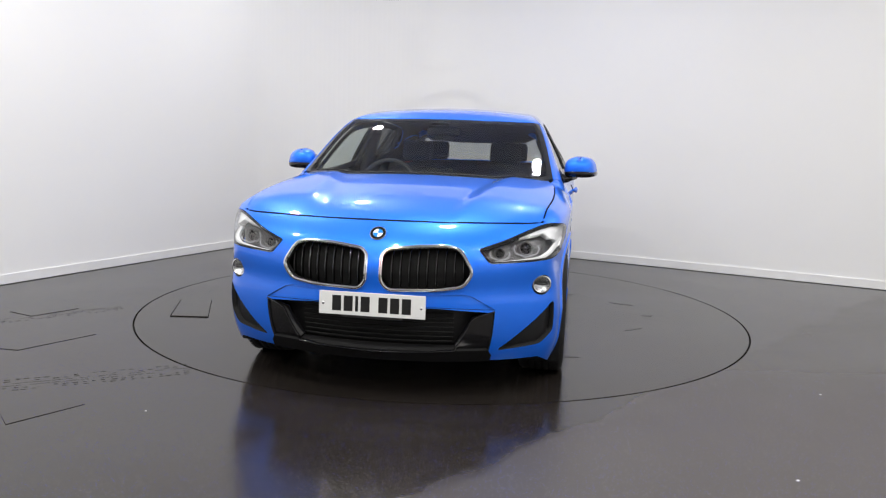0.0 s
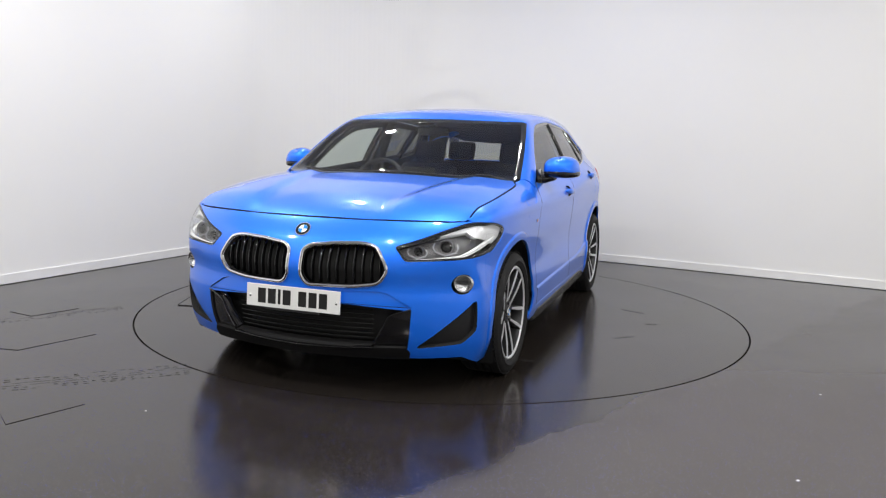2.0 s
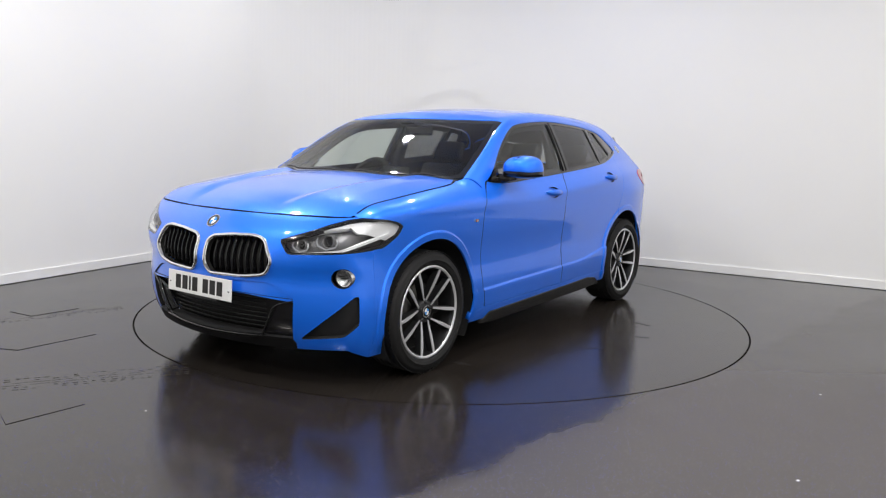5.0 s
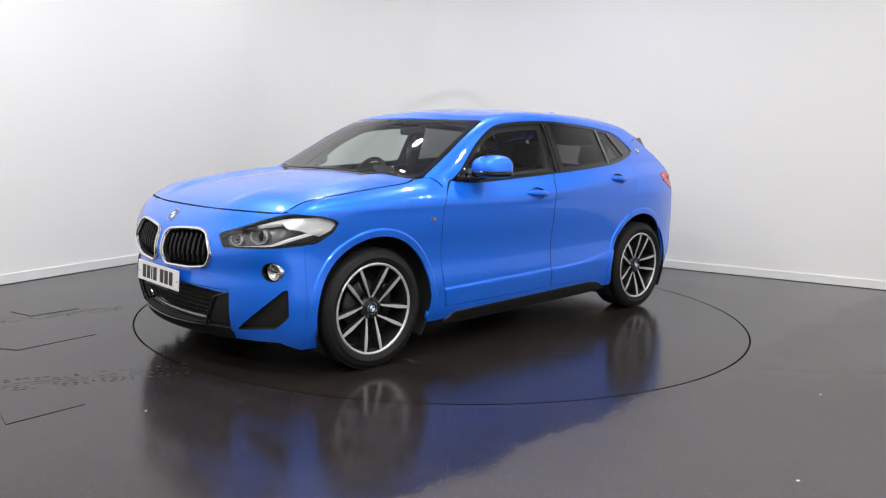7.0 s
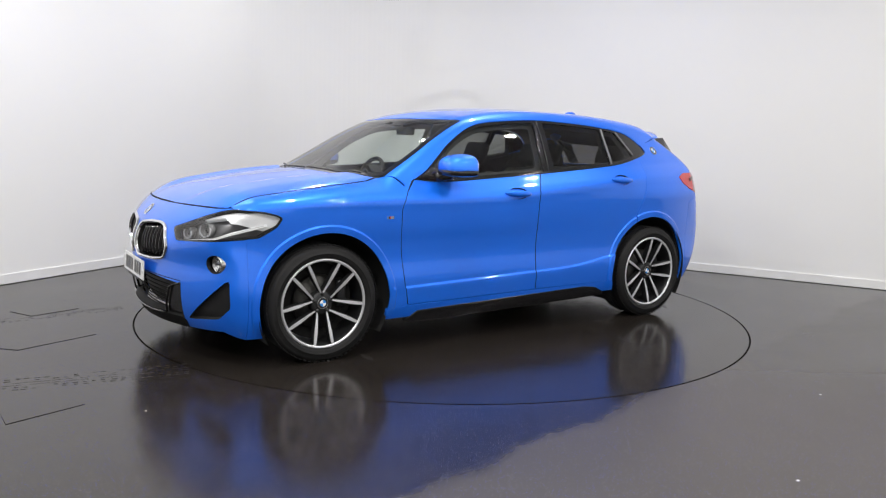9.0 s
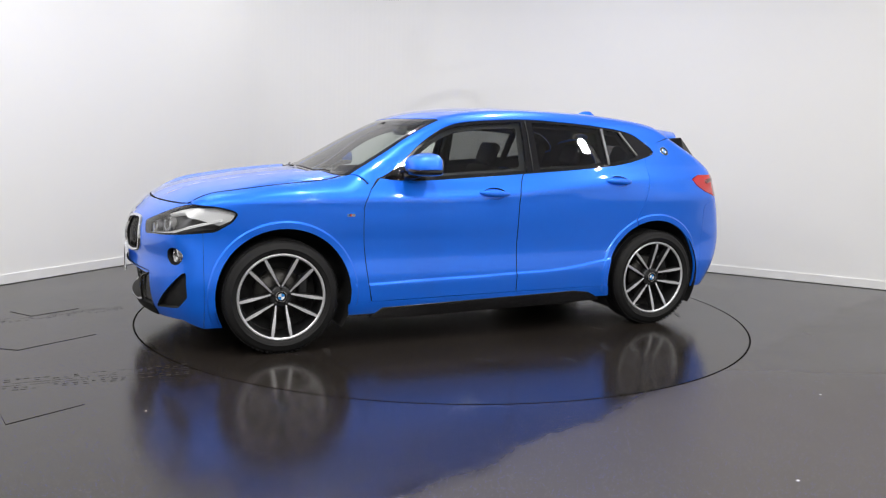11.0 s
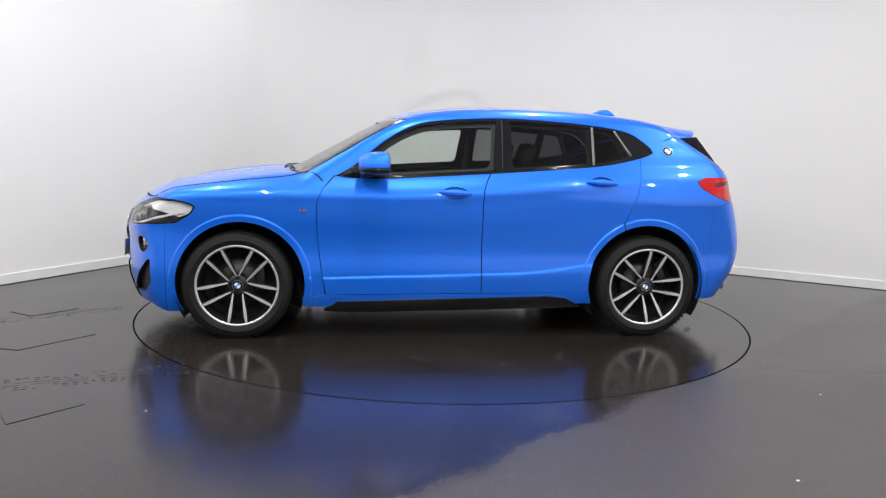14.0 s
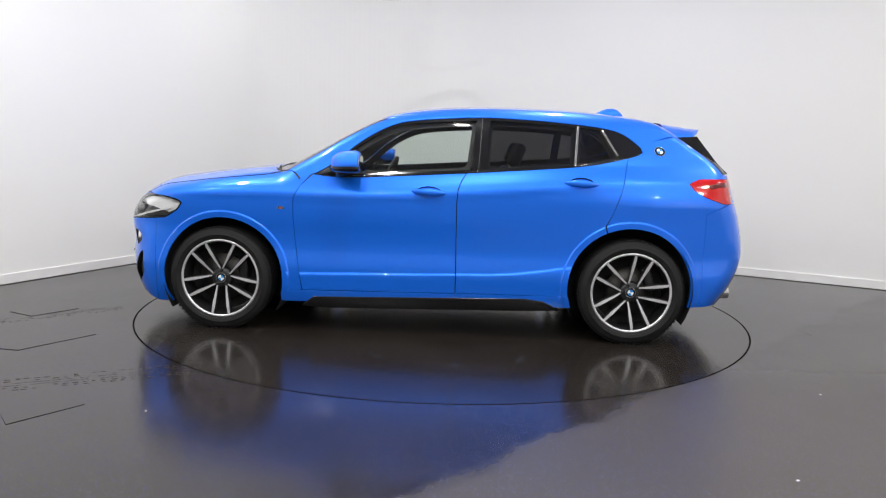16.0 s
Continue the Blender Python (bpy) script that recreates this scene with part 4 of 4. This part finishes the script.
    for sg in (1, -1):
        blade = nose_f([(.583, .462), (.480, .428), (.470, .405), (.392, .268), (.43, .245), (.548, .258)])
        blade = blade if sg > 0 else mir(blade)[::-1]
        bl = panel("intake_blade", blade, on_nose, GLOSSBLACK, car, step=.03, off=-.012, gap=0, depth=.05, label="gloss black blade beside the lower intake")
        path = nose_f(smooth_path([(.575, .462), (.482, .430), (.455, .385), (.392, .272)], 4))
        ribbon("blade_edge", path if sg > 0 else mir(path), on_nose, .009, GLOSSBLACK, bl, height=.006)
        # bright-framed grille opening
        k3 = kid_r if sg > 0 else [(-u, v) for u, v in kid_r]
        back = panel("grille_back", k3, on_front, GAPMAT, car, step=.05, off=-.055, gap=0)
        ribbon("grille_frame", dense(k3, .02, True), on_front, .018, CHROME, back, height=.012, closed=True, label="polished chrome grille frame")
        for i in range(9):
            y = .082 + .0425 * i
            ins = [z for z in np.linspace(.55, .78, 93) if inside(shrink(kid_r, .008), y, z)]
            if not ins:
                continue
            bm = bmesh.new()
            rows = []
            for z in np.linspace(min(ins), max(ins), 7):
                p = on_front(np.array([y]), np.array([z]))[0]
                w = .0035
                rows.append([bm.verts.new((p[0] - d, sg * (y + e), p[2])) for d, e in ((.046, -w), (.022, -w), (.017, 0), (.022, w), (.046, w))])
            for a, b in zip(rows, rows[1:]):
                for j in range(4):
                    bm.faces.new((a[j], a[j + 1], b[j + 1], b[j]))
            bm.faces.new(rows[0])
            bm.faces.new(rows[-1])
            bmesh.ops.recalc_face_normals(bm, faces=bm.faces)
            part("grille_bar", bm, GLOSSBLACK, back)
        # vents, fog lamps
        v2 = vent if sg > 0 else mir(vent)[::-1]
        vb = panel("corner_vent", shrink(v2, -.003), on_nose, BLACK, car, step=.04, off=-.028, gap=0, label="satin black corner vent insert")
        p, n = skin(on_nose, sg * fogc[0], fogc[1])
        n = (n + Vector((1.6, 0, 0))).normalized()
        m = facing(p - n * .012, n) @ Matrix.Scale(.88, 4)
        bm = lathe_bm([(.060, -.03), (.055, .0), (.050, .004), (.044, .004), (.041, -.004)], 36, "z")
        bm.transform(m)
        fl = part("fog_lamp", bm, CHROME, car, "round fog lamp with a chrome ring")
        bm = lathe_bm([(.0005, -.022), (.015, -.02), (.03, -.014), (.042, -.003)], 32, "z")
        bm.transform(m)
        part("fog_reflector", bm, SATIN, fl)
        bm = box_bm(0, 0, -.006, .05, .012, .012, .004)
        bm.transform(m)
        part("fog_bar", bm, RIMGREY, fl)
        bm = lathe_bm([(.0005, .002), (.02, .001), (.041, -.003)], 32, "z")
        bm.transform(m)
        part("fog_glass", bm, CLEAR, fl).visible_shadow = False
        # headlamp
        lo = lamp_r if sg > 0 else mir(lamp_r)[::-1]
        hl = panel("headlamp", shrink(lo, -.002), on_nose, LAMPGREY, car, step=.03, off=-.060, gap=0, depth=.01, label="clear headlamp with dark inner bezel and silver reflectors")
        w = panel("headlamp_glass", lo, on_nose, CLEAR, hl, step=.03, off=-.001, gap=.002, depth=.012)
        w.visible_shadow = False
        ribbon("headlamp_edge", dense(shrink(lo, .007), .02, True), on_nose, .006, GLOSSBLACK, hl, height=-.001, closed=True, base=-.04)
        sil = nose_f([(.62, .808), (.70, .842), (.765, .867)]) + nose_s([(1.80, .876), (1.68, .862), (1.602, .844), (1.581, .828), (1.612, .786), (1.68, .756)]) + nose_f([(.832, .812), (.79, .842), (.70, .826)])
        sil = sil if sg > 0 else mir(sil)[::-1]
        panel("silver_reflector", sil, on_nose, LENS, hl, step=.03, off=-.020, gap=.002, depth=.03, label="silver reflector along the lamp's upper edge")
        strip = nose_f([(.545, .697), (.66, .705), (.79, .720)]) + nose_s([(1.66, .792)])
        strip = strip if sg > 0 else mir(strip)
        ribbon("light_strip", dense(strip, .02), on_nose, .012, LENS, hl, height=-.012, base=-.03)
        for y, z, r in ((.588, .743, .026), (.712, .768, .033)):
            u = nose_f([(y, z)])[0]
            p, n = skin(on_nose, sg * u[0], u[1])
            n = (n + Vector((1.4, 0, 0))).normalized()
            m = facing(p - n * .045, n)
            bm = lathe_bm([(r * 1.15, -.02), (r * 1.1, .012), (r * .95, .016), (r * .82, .004)], 32, "z")
            bm.transform(m)
            mod = part("lamp_module", bm, LAMPGREY, hl)
            bm = lathe_bm([(.0005, .018), (r * .45, .013), (r * .8, .0)], 28, "z")
            bm.transform(m)
            part("projector_lens", bm, GLOSSBLACK, mod)
            hexa = [(math.cos(a) * r * 1.9, math.sin(a) * r * 1.15 - .004, .020) for a in [radians(d) for d in (150, 180, 215, 270, 325, 0, 30)]]
            bm = tube_bm([m @ Vector(q) for q in hexa], .0042, 8)
            part("light_guide", bm, LEDGREY, mod, "pale daytime light guide")
    # number plate: flat white plate with plain bars for its characters
    xp = 2.164
    m = pose(xp, 0, .486, 90, 0, 90) @ pose(0, 0, 0, -3, 0, 0)
    bm = box_bm(0, 0, 0, .522, .112, .006, .002)
    bm.transform(m)
    plate = part("number_plate", bm, PLATEWHITE, car, "white number plate with plain black bars", smooth=False)
    x = -.195
    for wd in (.044, .044, .014, .044, None, .044, .044, .044):
        if wd is None:
            x += .030
            continue
        bm = box_bm(x + wd / 2, 0, .0035, wd, .074, .0012)
        bm.transform(m)
        part("plate_bar", bm, PRINT, plate, smooth=False)
        x += wd + .013
    for sx in (-.24, .24):
        bm = lathe_bm([(.0005, .005), (.006, .0045), (.007, .003)], 12, "z", centre=(sx, -.004, 0))
        bm.transform(m)
        part("plate_screw", bm, SATIN, plate)
    bm = box_bm(0, -.062, -.002, .30, .012, .012, .002)
    bm.transform(m)
    part("plate_holder", bm, BLACK, plate, smooth=False)
    # badges
    p, n = skin(on_nose, 0, .818)
    roundel("bonnet_badge", car, facing(p - n * .002, n), .041)
    for sg in (1, -1):
        p, n = skin(on_side, -1.497, 1.238)
        p.y, n.y = p.y * sg, n.y * sg
        roundel("pillar_badge", car, facing(p - n * .002, n), .036)
        p, n = skin(on_side, .925, .817)
        p.y, n.y = p.y * sg, n.y * sg
        m = facing(p, n) @ pose(0, 0, 0, 0, 0, 0)
        bm = box_bm(0, 0, .001, .046, .016, .003)
        bm.transform(m)
        wb = part("wing_badge", bm, CHROME, car, "small chrome badge with coloured stripes", smooth=False)
        for i, mat in enumerate((BLUEENAMEL, PRINT, REDENAMEL)):
            bm = box_bm(-.016 + .007 * i, 0, .0032, .006, .014, .001)
            bm.transform(m)
            part("badge_stripe", bm, mat, wb, smooth=False)
    # cowl and wipers
    cow = [(1.09, 0.0), (1.08, .25), (1.045, .5), (.995, .70), (.945, .765), (.90, .77), (.965, .70), (1.025, .5), (1.062, .25), (1.072, 0)]
    panel("cowl_panel", mirrored(cow[:5] + [(.88, .772)] + [(q[0] - .03, q[1]) for q in cow[5:]]), on_top, BLACK, car, step=.05, off=-.010, gap=0, label="black plastic cowl below the windscreen")
    for y0, y1 in ((-.62, .02), (-.02, .66)):
        pts = []
        for k in range(9):
            y = y0 + (y1 - y0) * k / 8
            x = 1.055 - .20 * y * y + .004 * k - .01
            pts.append(Vector(on_top(np.array([x]), np.array([y]))[0]) + Vector((.002, 0, .007)))
        part("wiper", tube_bm(pts, .005, 6), BLACK, car)
    # roof spoiler, its side blades, and the aerial fin
    bm = bmesh.new()
    nu, nv = 24, 10
    grid = []
    for i in range(nu + 1):
        y = -.56 + 1.12 * i / nu
        x0, x1 = -1.56, -1.885 + .40 * abs(y) ** 1.9 + .5 * max(0, abs(y) - .45) ** 1.3
        up, dn = [], []
        for j in range(nv + 1):
            t = j / nv
            x = x0 + (x1 - x0) * t
            z = float(top_z(np.array([x]), np.array([y]))[0]) + .004 * t * t - .9 * max(0, abs(y) - .38) ** 1.6 + .003
            th = .004 + .05 * min(1, t * 4) * (1 - t) ** .7
            up.append(bm.verts.new((x, y, z)))
            dn.append(bm.verts.new((x, y, z - th - .004)))
        grid.append((up, dn))
    for i in range(nu):
        for j in range(nv):
            bm.faces.new((grid[i][0][j], grid[i + 1][0][j], grid[i + 1][0][j + 1], grid[i][0][j + 1]))
            bm.faces.new((grid[i][1][j + 1], grid[i + 1][1][j + 1], grid[i + 1][1][j], grid[i][1][j]))
        bm.faces.new((grid[i][0][nv], grid[i + 1][0][nv], grid[i + 1][1][nv], grid[i][1][nv]))
    for up, dn in (grid[0], grid[-1]):
        bm.faces.new(up + dn[::-1])
    bmesh.ops.recalc_face_normals(bm, faces=bm.faces)
    sp = part("roof_spoiler", bm, PAINT, car)
    for f in (False, True):
        bm = prism_bm([(-1.635, .585, 1.333), (-1.765, .565, 1.343), (-1.79, .555, 1.29), (-1.90, .60, 1.17), (-1.965, .62, 1.105), (-1.90, .655, 1.10), (-1.765, .615, 1.236)], Vector((0, -.02, 0)))
        part("spoiler_blade", flip_bm(bm, f), GLOSSBLACK, sp, "gloss black blade beside the rear window", smooth=False)
    bm = bmesh.new()
    rows = []
    for i in range(13):
        t = i / 12
        x = -1.14 - .22 * t
        h = .056 * math.sin(math.pi * min(1, t * 1.0) ** 1.35 * .93) ** 1.1 if 0 < t < 1 else .0
        w = .028 * (math.sin(math.pi * (t * .9 + .05))) ** .6
        z = float(top_z(np.array([x]), np.array([0.0]))[0]) - .004
        rows.append([bm.verts.new((x - (.02 * (1 - abs(s)) if t > .5 else 0), w * s, z + h * (1 - s * s) ** .8)) for s in (-1, -.8, -.45, 0, .45, .8, 1)])
    for a, b in zip(rows, rows[1:]):
        for j in range(6):
            bm.faces.new((a[j], a[j + 1], b[j + 1], b[j]))
    bmesh.ops.recalc_face_normals(bm, faces=bm.faces)
    part("roof_aerial", bm, PAINT, car)
    # tail lamps, rear valance, exhaust
    for f in (False, True):
        tl = panel("tail_lamp", rounded(tail, .018, 3), on_side, LAMPRED, car, step=.03, off=.004, gap=.003, flip=f, label="glossy red tail lamp")
        ribbon("lamp_line", dense([(-1.80, 1.02), (-1.86, 1.035), (-1.925, 1.04)], .02), on_side, .030, DEEPRED, tl, height=.006, base=0, flip=f)
        bm = tube_bm([(-1.85, .52, .295), (-2.055, .52, .30)], .042, 24)
        part("exhaust_tip", flip_bm(bm, f), CHROME, car)
    vb = [(0, .475), (.49, .470), (.58, .36), (.69, .240), (.40, .20), (0, .20)]
    panel("rear_valance", mirrored_u(vb), on_tail, BLACK, car, step=.05, off=.006, gap=0, depth=.03, label="black plastic rear valance")
    # cabin
    dash = part("dashboard", box_bm(.74, 0, .90, .50, 1.46, .22, .07), CABIN, car, "black dashboard")
    part("dash_top", box_bm(.86, 0, .985, .30, 1.30, .06, .02), CABIN, dash)
    part("screen", box_bm(.55, 0, 1.035, .02, .22, .11, .006), GLOSSBLACK, dash)
    pts = [Vector((.40, -.37, .955)) + Matrix.Rotation(radians(-24), 3, "Y") @ Vector((0, .185 * math.cos(a), .185 * math.sin(a))) for a in [2 * math.pi * k / 40 for k in range(40)]]
    sw = part("steering_wheel", tube_bm(pts, .016, 10, closed=True), CABIN, car, "black leather steering wheel")
    part("steering_hub", ellipsoid_bm((.42, -.37, .95), (.03, .07, .06)), CABIN, sw)
    for a in (0, 180, 270):
        q = Vector((.40, -.37, .955)) + Matrix.Rotation(radians(-24), 3, "Y") @ Vector((0, .18 * math.cos(radians(a)), .18 * math.sin(radians(a))))
        part("steering_spoke", tube_bm([(.42, -.37, .95), q], .014, 6), CABIN, sw)
    for y in (-.36, .36):
        build_seat(car, -.22, y)
    build_seat(car, -1.02, 0, True)
    part("rear_view_mirror", box_bm(.30, 0, 1.335, .03, .23, .065, .014), GLOSSBLACK, car)
    part("sensor_pod", box_bm(.40, 0, 1.375, .10, .12, .03, .01), GLOSSBLACK, car)
    part("parcel_shelf", box_bm(-1.62, 0, .98, .42, 1.1, .03, .01), CABIN, car)
    for f in (False, True):
        bm = tube_bm([(-.36, .74, .55), (-.35, .735, 1.05), (-.37, .62, 1.40)], [.05, .045, .03], 8)
        part("pillar_lining", flip_bm(bm, f), CABIN, car)


# ---- floor details, lamps, small things ----
def build_floor_details(table):
    """Hatches in the floor and platform, tyre prints, specks."""
    hatch = [(-1.901, -.555), (-2.004, -.049), (-1.779, -.019), (-1.639, -.558)]
    bm = prism_bm([(x, y, .0005) for x, y in hatch], Vector((0, 0, .006)))
    lid = part("access_hatch", bm, TABLEMAT, table, "four-sided access cover with dark edges", smooth=False)
    for i in range(4):
        (x1, y1), (x2, y2) = hatch[i - 1], hatch[i]
        w = (.004, .010, .003, .007)[i]
        part("hatch_joint", tube_bm([(x1, y1, .003), (x2, y2, .003)], w * .55, 6), GAPMAT, lid)
    covers = [[(-1.974, -2.502), (-1.873, -2.633), (-1.661, -2.356), (-1.881, -2.263)],
              [(-3.028, -.554), (-2.819, -.669), (-2.62, -.40), (-2.889, -.388)],
              [(-2.70, -1.45), (-2.45, -1.5), (-2.179, -1.096), (-2.365, -.97)]]
    for k, c in enumerate(covers):
        bm = prism_bm([(x, y, .0) for x, y in c], Vector((0, 0, .0025)))
        ob = part("floor_cover", bm, FLOORMAT, None, smooth=False)
        tagged(ob, "low four-sided service cover set in the vinyl floor", "floor cover", "service covers")
        for i in range(4):
            (x1, y1), (x2, y2) = c[i - 1], c[i]
            if (k, i) in ((1, 3), (1, 2), (2, 1), (2, 0)):
                continue
            part("cover_joint", tube_bm([(x1, y1, .001), (x2, y2, .001)], (.0009, .0011, .0006)[k], 6), GAPMAT, ob)
    # tyre prints: rows of short dull marks in two bands
    rng = random.Random(4)
    bm = bmesh.new()
    for p, q, rows in (((-2.75, -2.36), (-1.34, -1.72), 6), ((-3.15, -.98), (-2.3, -.28), 4)):
        p, q = Vector(p), Vector(q)
        d = (q - p).normalized()
        s = Vector((-d.y, d.x))
        n = int((q - p).length / .045)
        for i in range(n):
            for r in range(rows):
                if rng.random() < .30:
                    continue
                c = p + d * (i * .045 + rng.uniform(-.006, .006)) + s * ((r - rows / 2) * .036 + rng.uniform(-.003, .003))
                a, b = d * rng.uniform(.008, .014), s * rng.uniform(.003, .007)
                if r in (2, 3):
                    a = d * .021
                    b = s * .0022
                bm.faces.new([bm.verts.new((*v, .0012)) for v in (c - a - b, c + a - b, c + a + b, c - a + b)])
    tagged(part("tyre_prints", bm, MARKS, smooth=False), "faint dusty tyre tread prints across the floor", "tyre marks", kind="stuff")
    bm = bmesh.new()
    for x, y, ln, wd, an in ((1.05, .62, .16, .02, 20), (1.45, .30, .22, .025, -30), (1.55, -.10, .10, .03, 10), (1.35, -.55, .2, .02, 35), (-.2, -1.7, .14, .02, 5), (.75, -1.3, .18, .022, -12), (-1.2, -1.0, .2, .02, 60), (1.0, 1.5, .24, .02, -40)):
        m = Matrix.Translation((x, y, .0012)) @ pose(0, 0, 0, 0, 0, an)
        pts = []
        for k in range(14):
            a = 2 * math.pi * k / 14
            pts.append(m @ Vector((ln / 2 * math.cos(a) * rng.uniform(.7, 1), wd * math.sin(a) * rng.uniform(.5, 1.2), 0)))
        bm.faces.new([bm.verts.new(q) for q in pts])
    tagged(part("smears", bm, SMEAR, table, smooth=False), kind="stuff")
    bm = bmesh.new()
    for x, y, r in ((1.397, -2.975, .009), (2.002, -1.904, .008), (-1.35, -2.42, .006), (.55, -3.3, .005)):
        bmesh.ops.create_icosphere(bm, subdivisions=1, radius=r, matrix=Matrix.Translation((x, y, .001)) @ Matrix.Diagonal((1, .6, .25, 1)))
    tagged(part("floor_debris", bm, TRIMPAINT, smooth=False), "small pale scraps of grit on the floor", "debris", kind="stuff")


def build_lamp_housings():
    first = None
    for u, v in LAMPS:
        m = Matrix.Translation(room(u, v, ROOM_H))
        if first is None:
            first = new("ceiling_light")
            part("ring", lathe_bm([(.155, 0), (.185, 0), (.18, -.05), (.16, -.055), (.155, -.03), (.155, 0)], 32, "z"), TRIMPAINT, first)
            part("tray", lathe_bm([(.0005, -.012), (.156, -.012)], 32, "z"), TRIMPAINT, first)
            first.matrix_basis = m
            tagged(first, "round white ceiling downlight, lit", "ceiling light", "studio ceiling lights")
        else:
            copy_thing(first, m)


def build_pendant():
    """A thin round hoop on three added wires, standing in for a round fixture without its shadow; its lower rim just
    dips into view near the corner.
    """
    ob = new("hanging_hoop")
    tagged(ob, "thin grey round hoop on added wires, standing in for a round ceiling fixture", "hanging hoop")
    ring = [(.40 * math.cos(a), .40 * math.sin(a), 0) for a in [2 * math.pi * k / 64 for k in range(64)]]
    part("ring", tube_bm(ring, .010, 8, closed=True), BARGREY, ob)
    for k in range(3):
        a = 2 * math.pi * (k + .25) / 3
        part("wire", tube_bm([(.4 * math.cos(a), .4 * math.sin(a), 0), (.05 * math.cos(a), .05 * math.sin(a), ROOM_H - 2.777)], .003, 6), BLACK, ob)
    ob.matrix_basis = pose(-.72, 2.45, 2.785)


SMEAR = material("dull_dark_smear", (0.030, 0.027, 0.025), rough=0.27, grain=0.5, scale=50)
MARKS = material("dusty_print", (0.014, 0.013, 0.012), rough=0.32, grain=0.4, scale=60)


def motions():
    """The platform and the car on it turn together."""
    turns = [(t, -99.54 - 5.2 * t) for t in range(0, 17)]
    walk(table, [(t, pose(0, 0, 0, 0, 0, a + 99.54)) for t, a in turns])
    walk(car, [(t, pose(0, 0, 0, 0, 0, a) @ pose(0.087, 0.038, 0)) for t, a in turns])


build_room()
build_floor()
table = build_turntable()
car = build_car()
build_floor_details(table)
build_lamp_housings()
build_pendant()
motions()
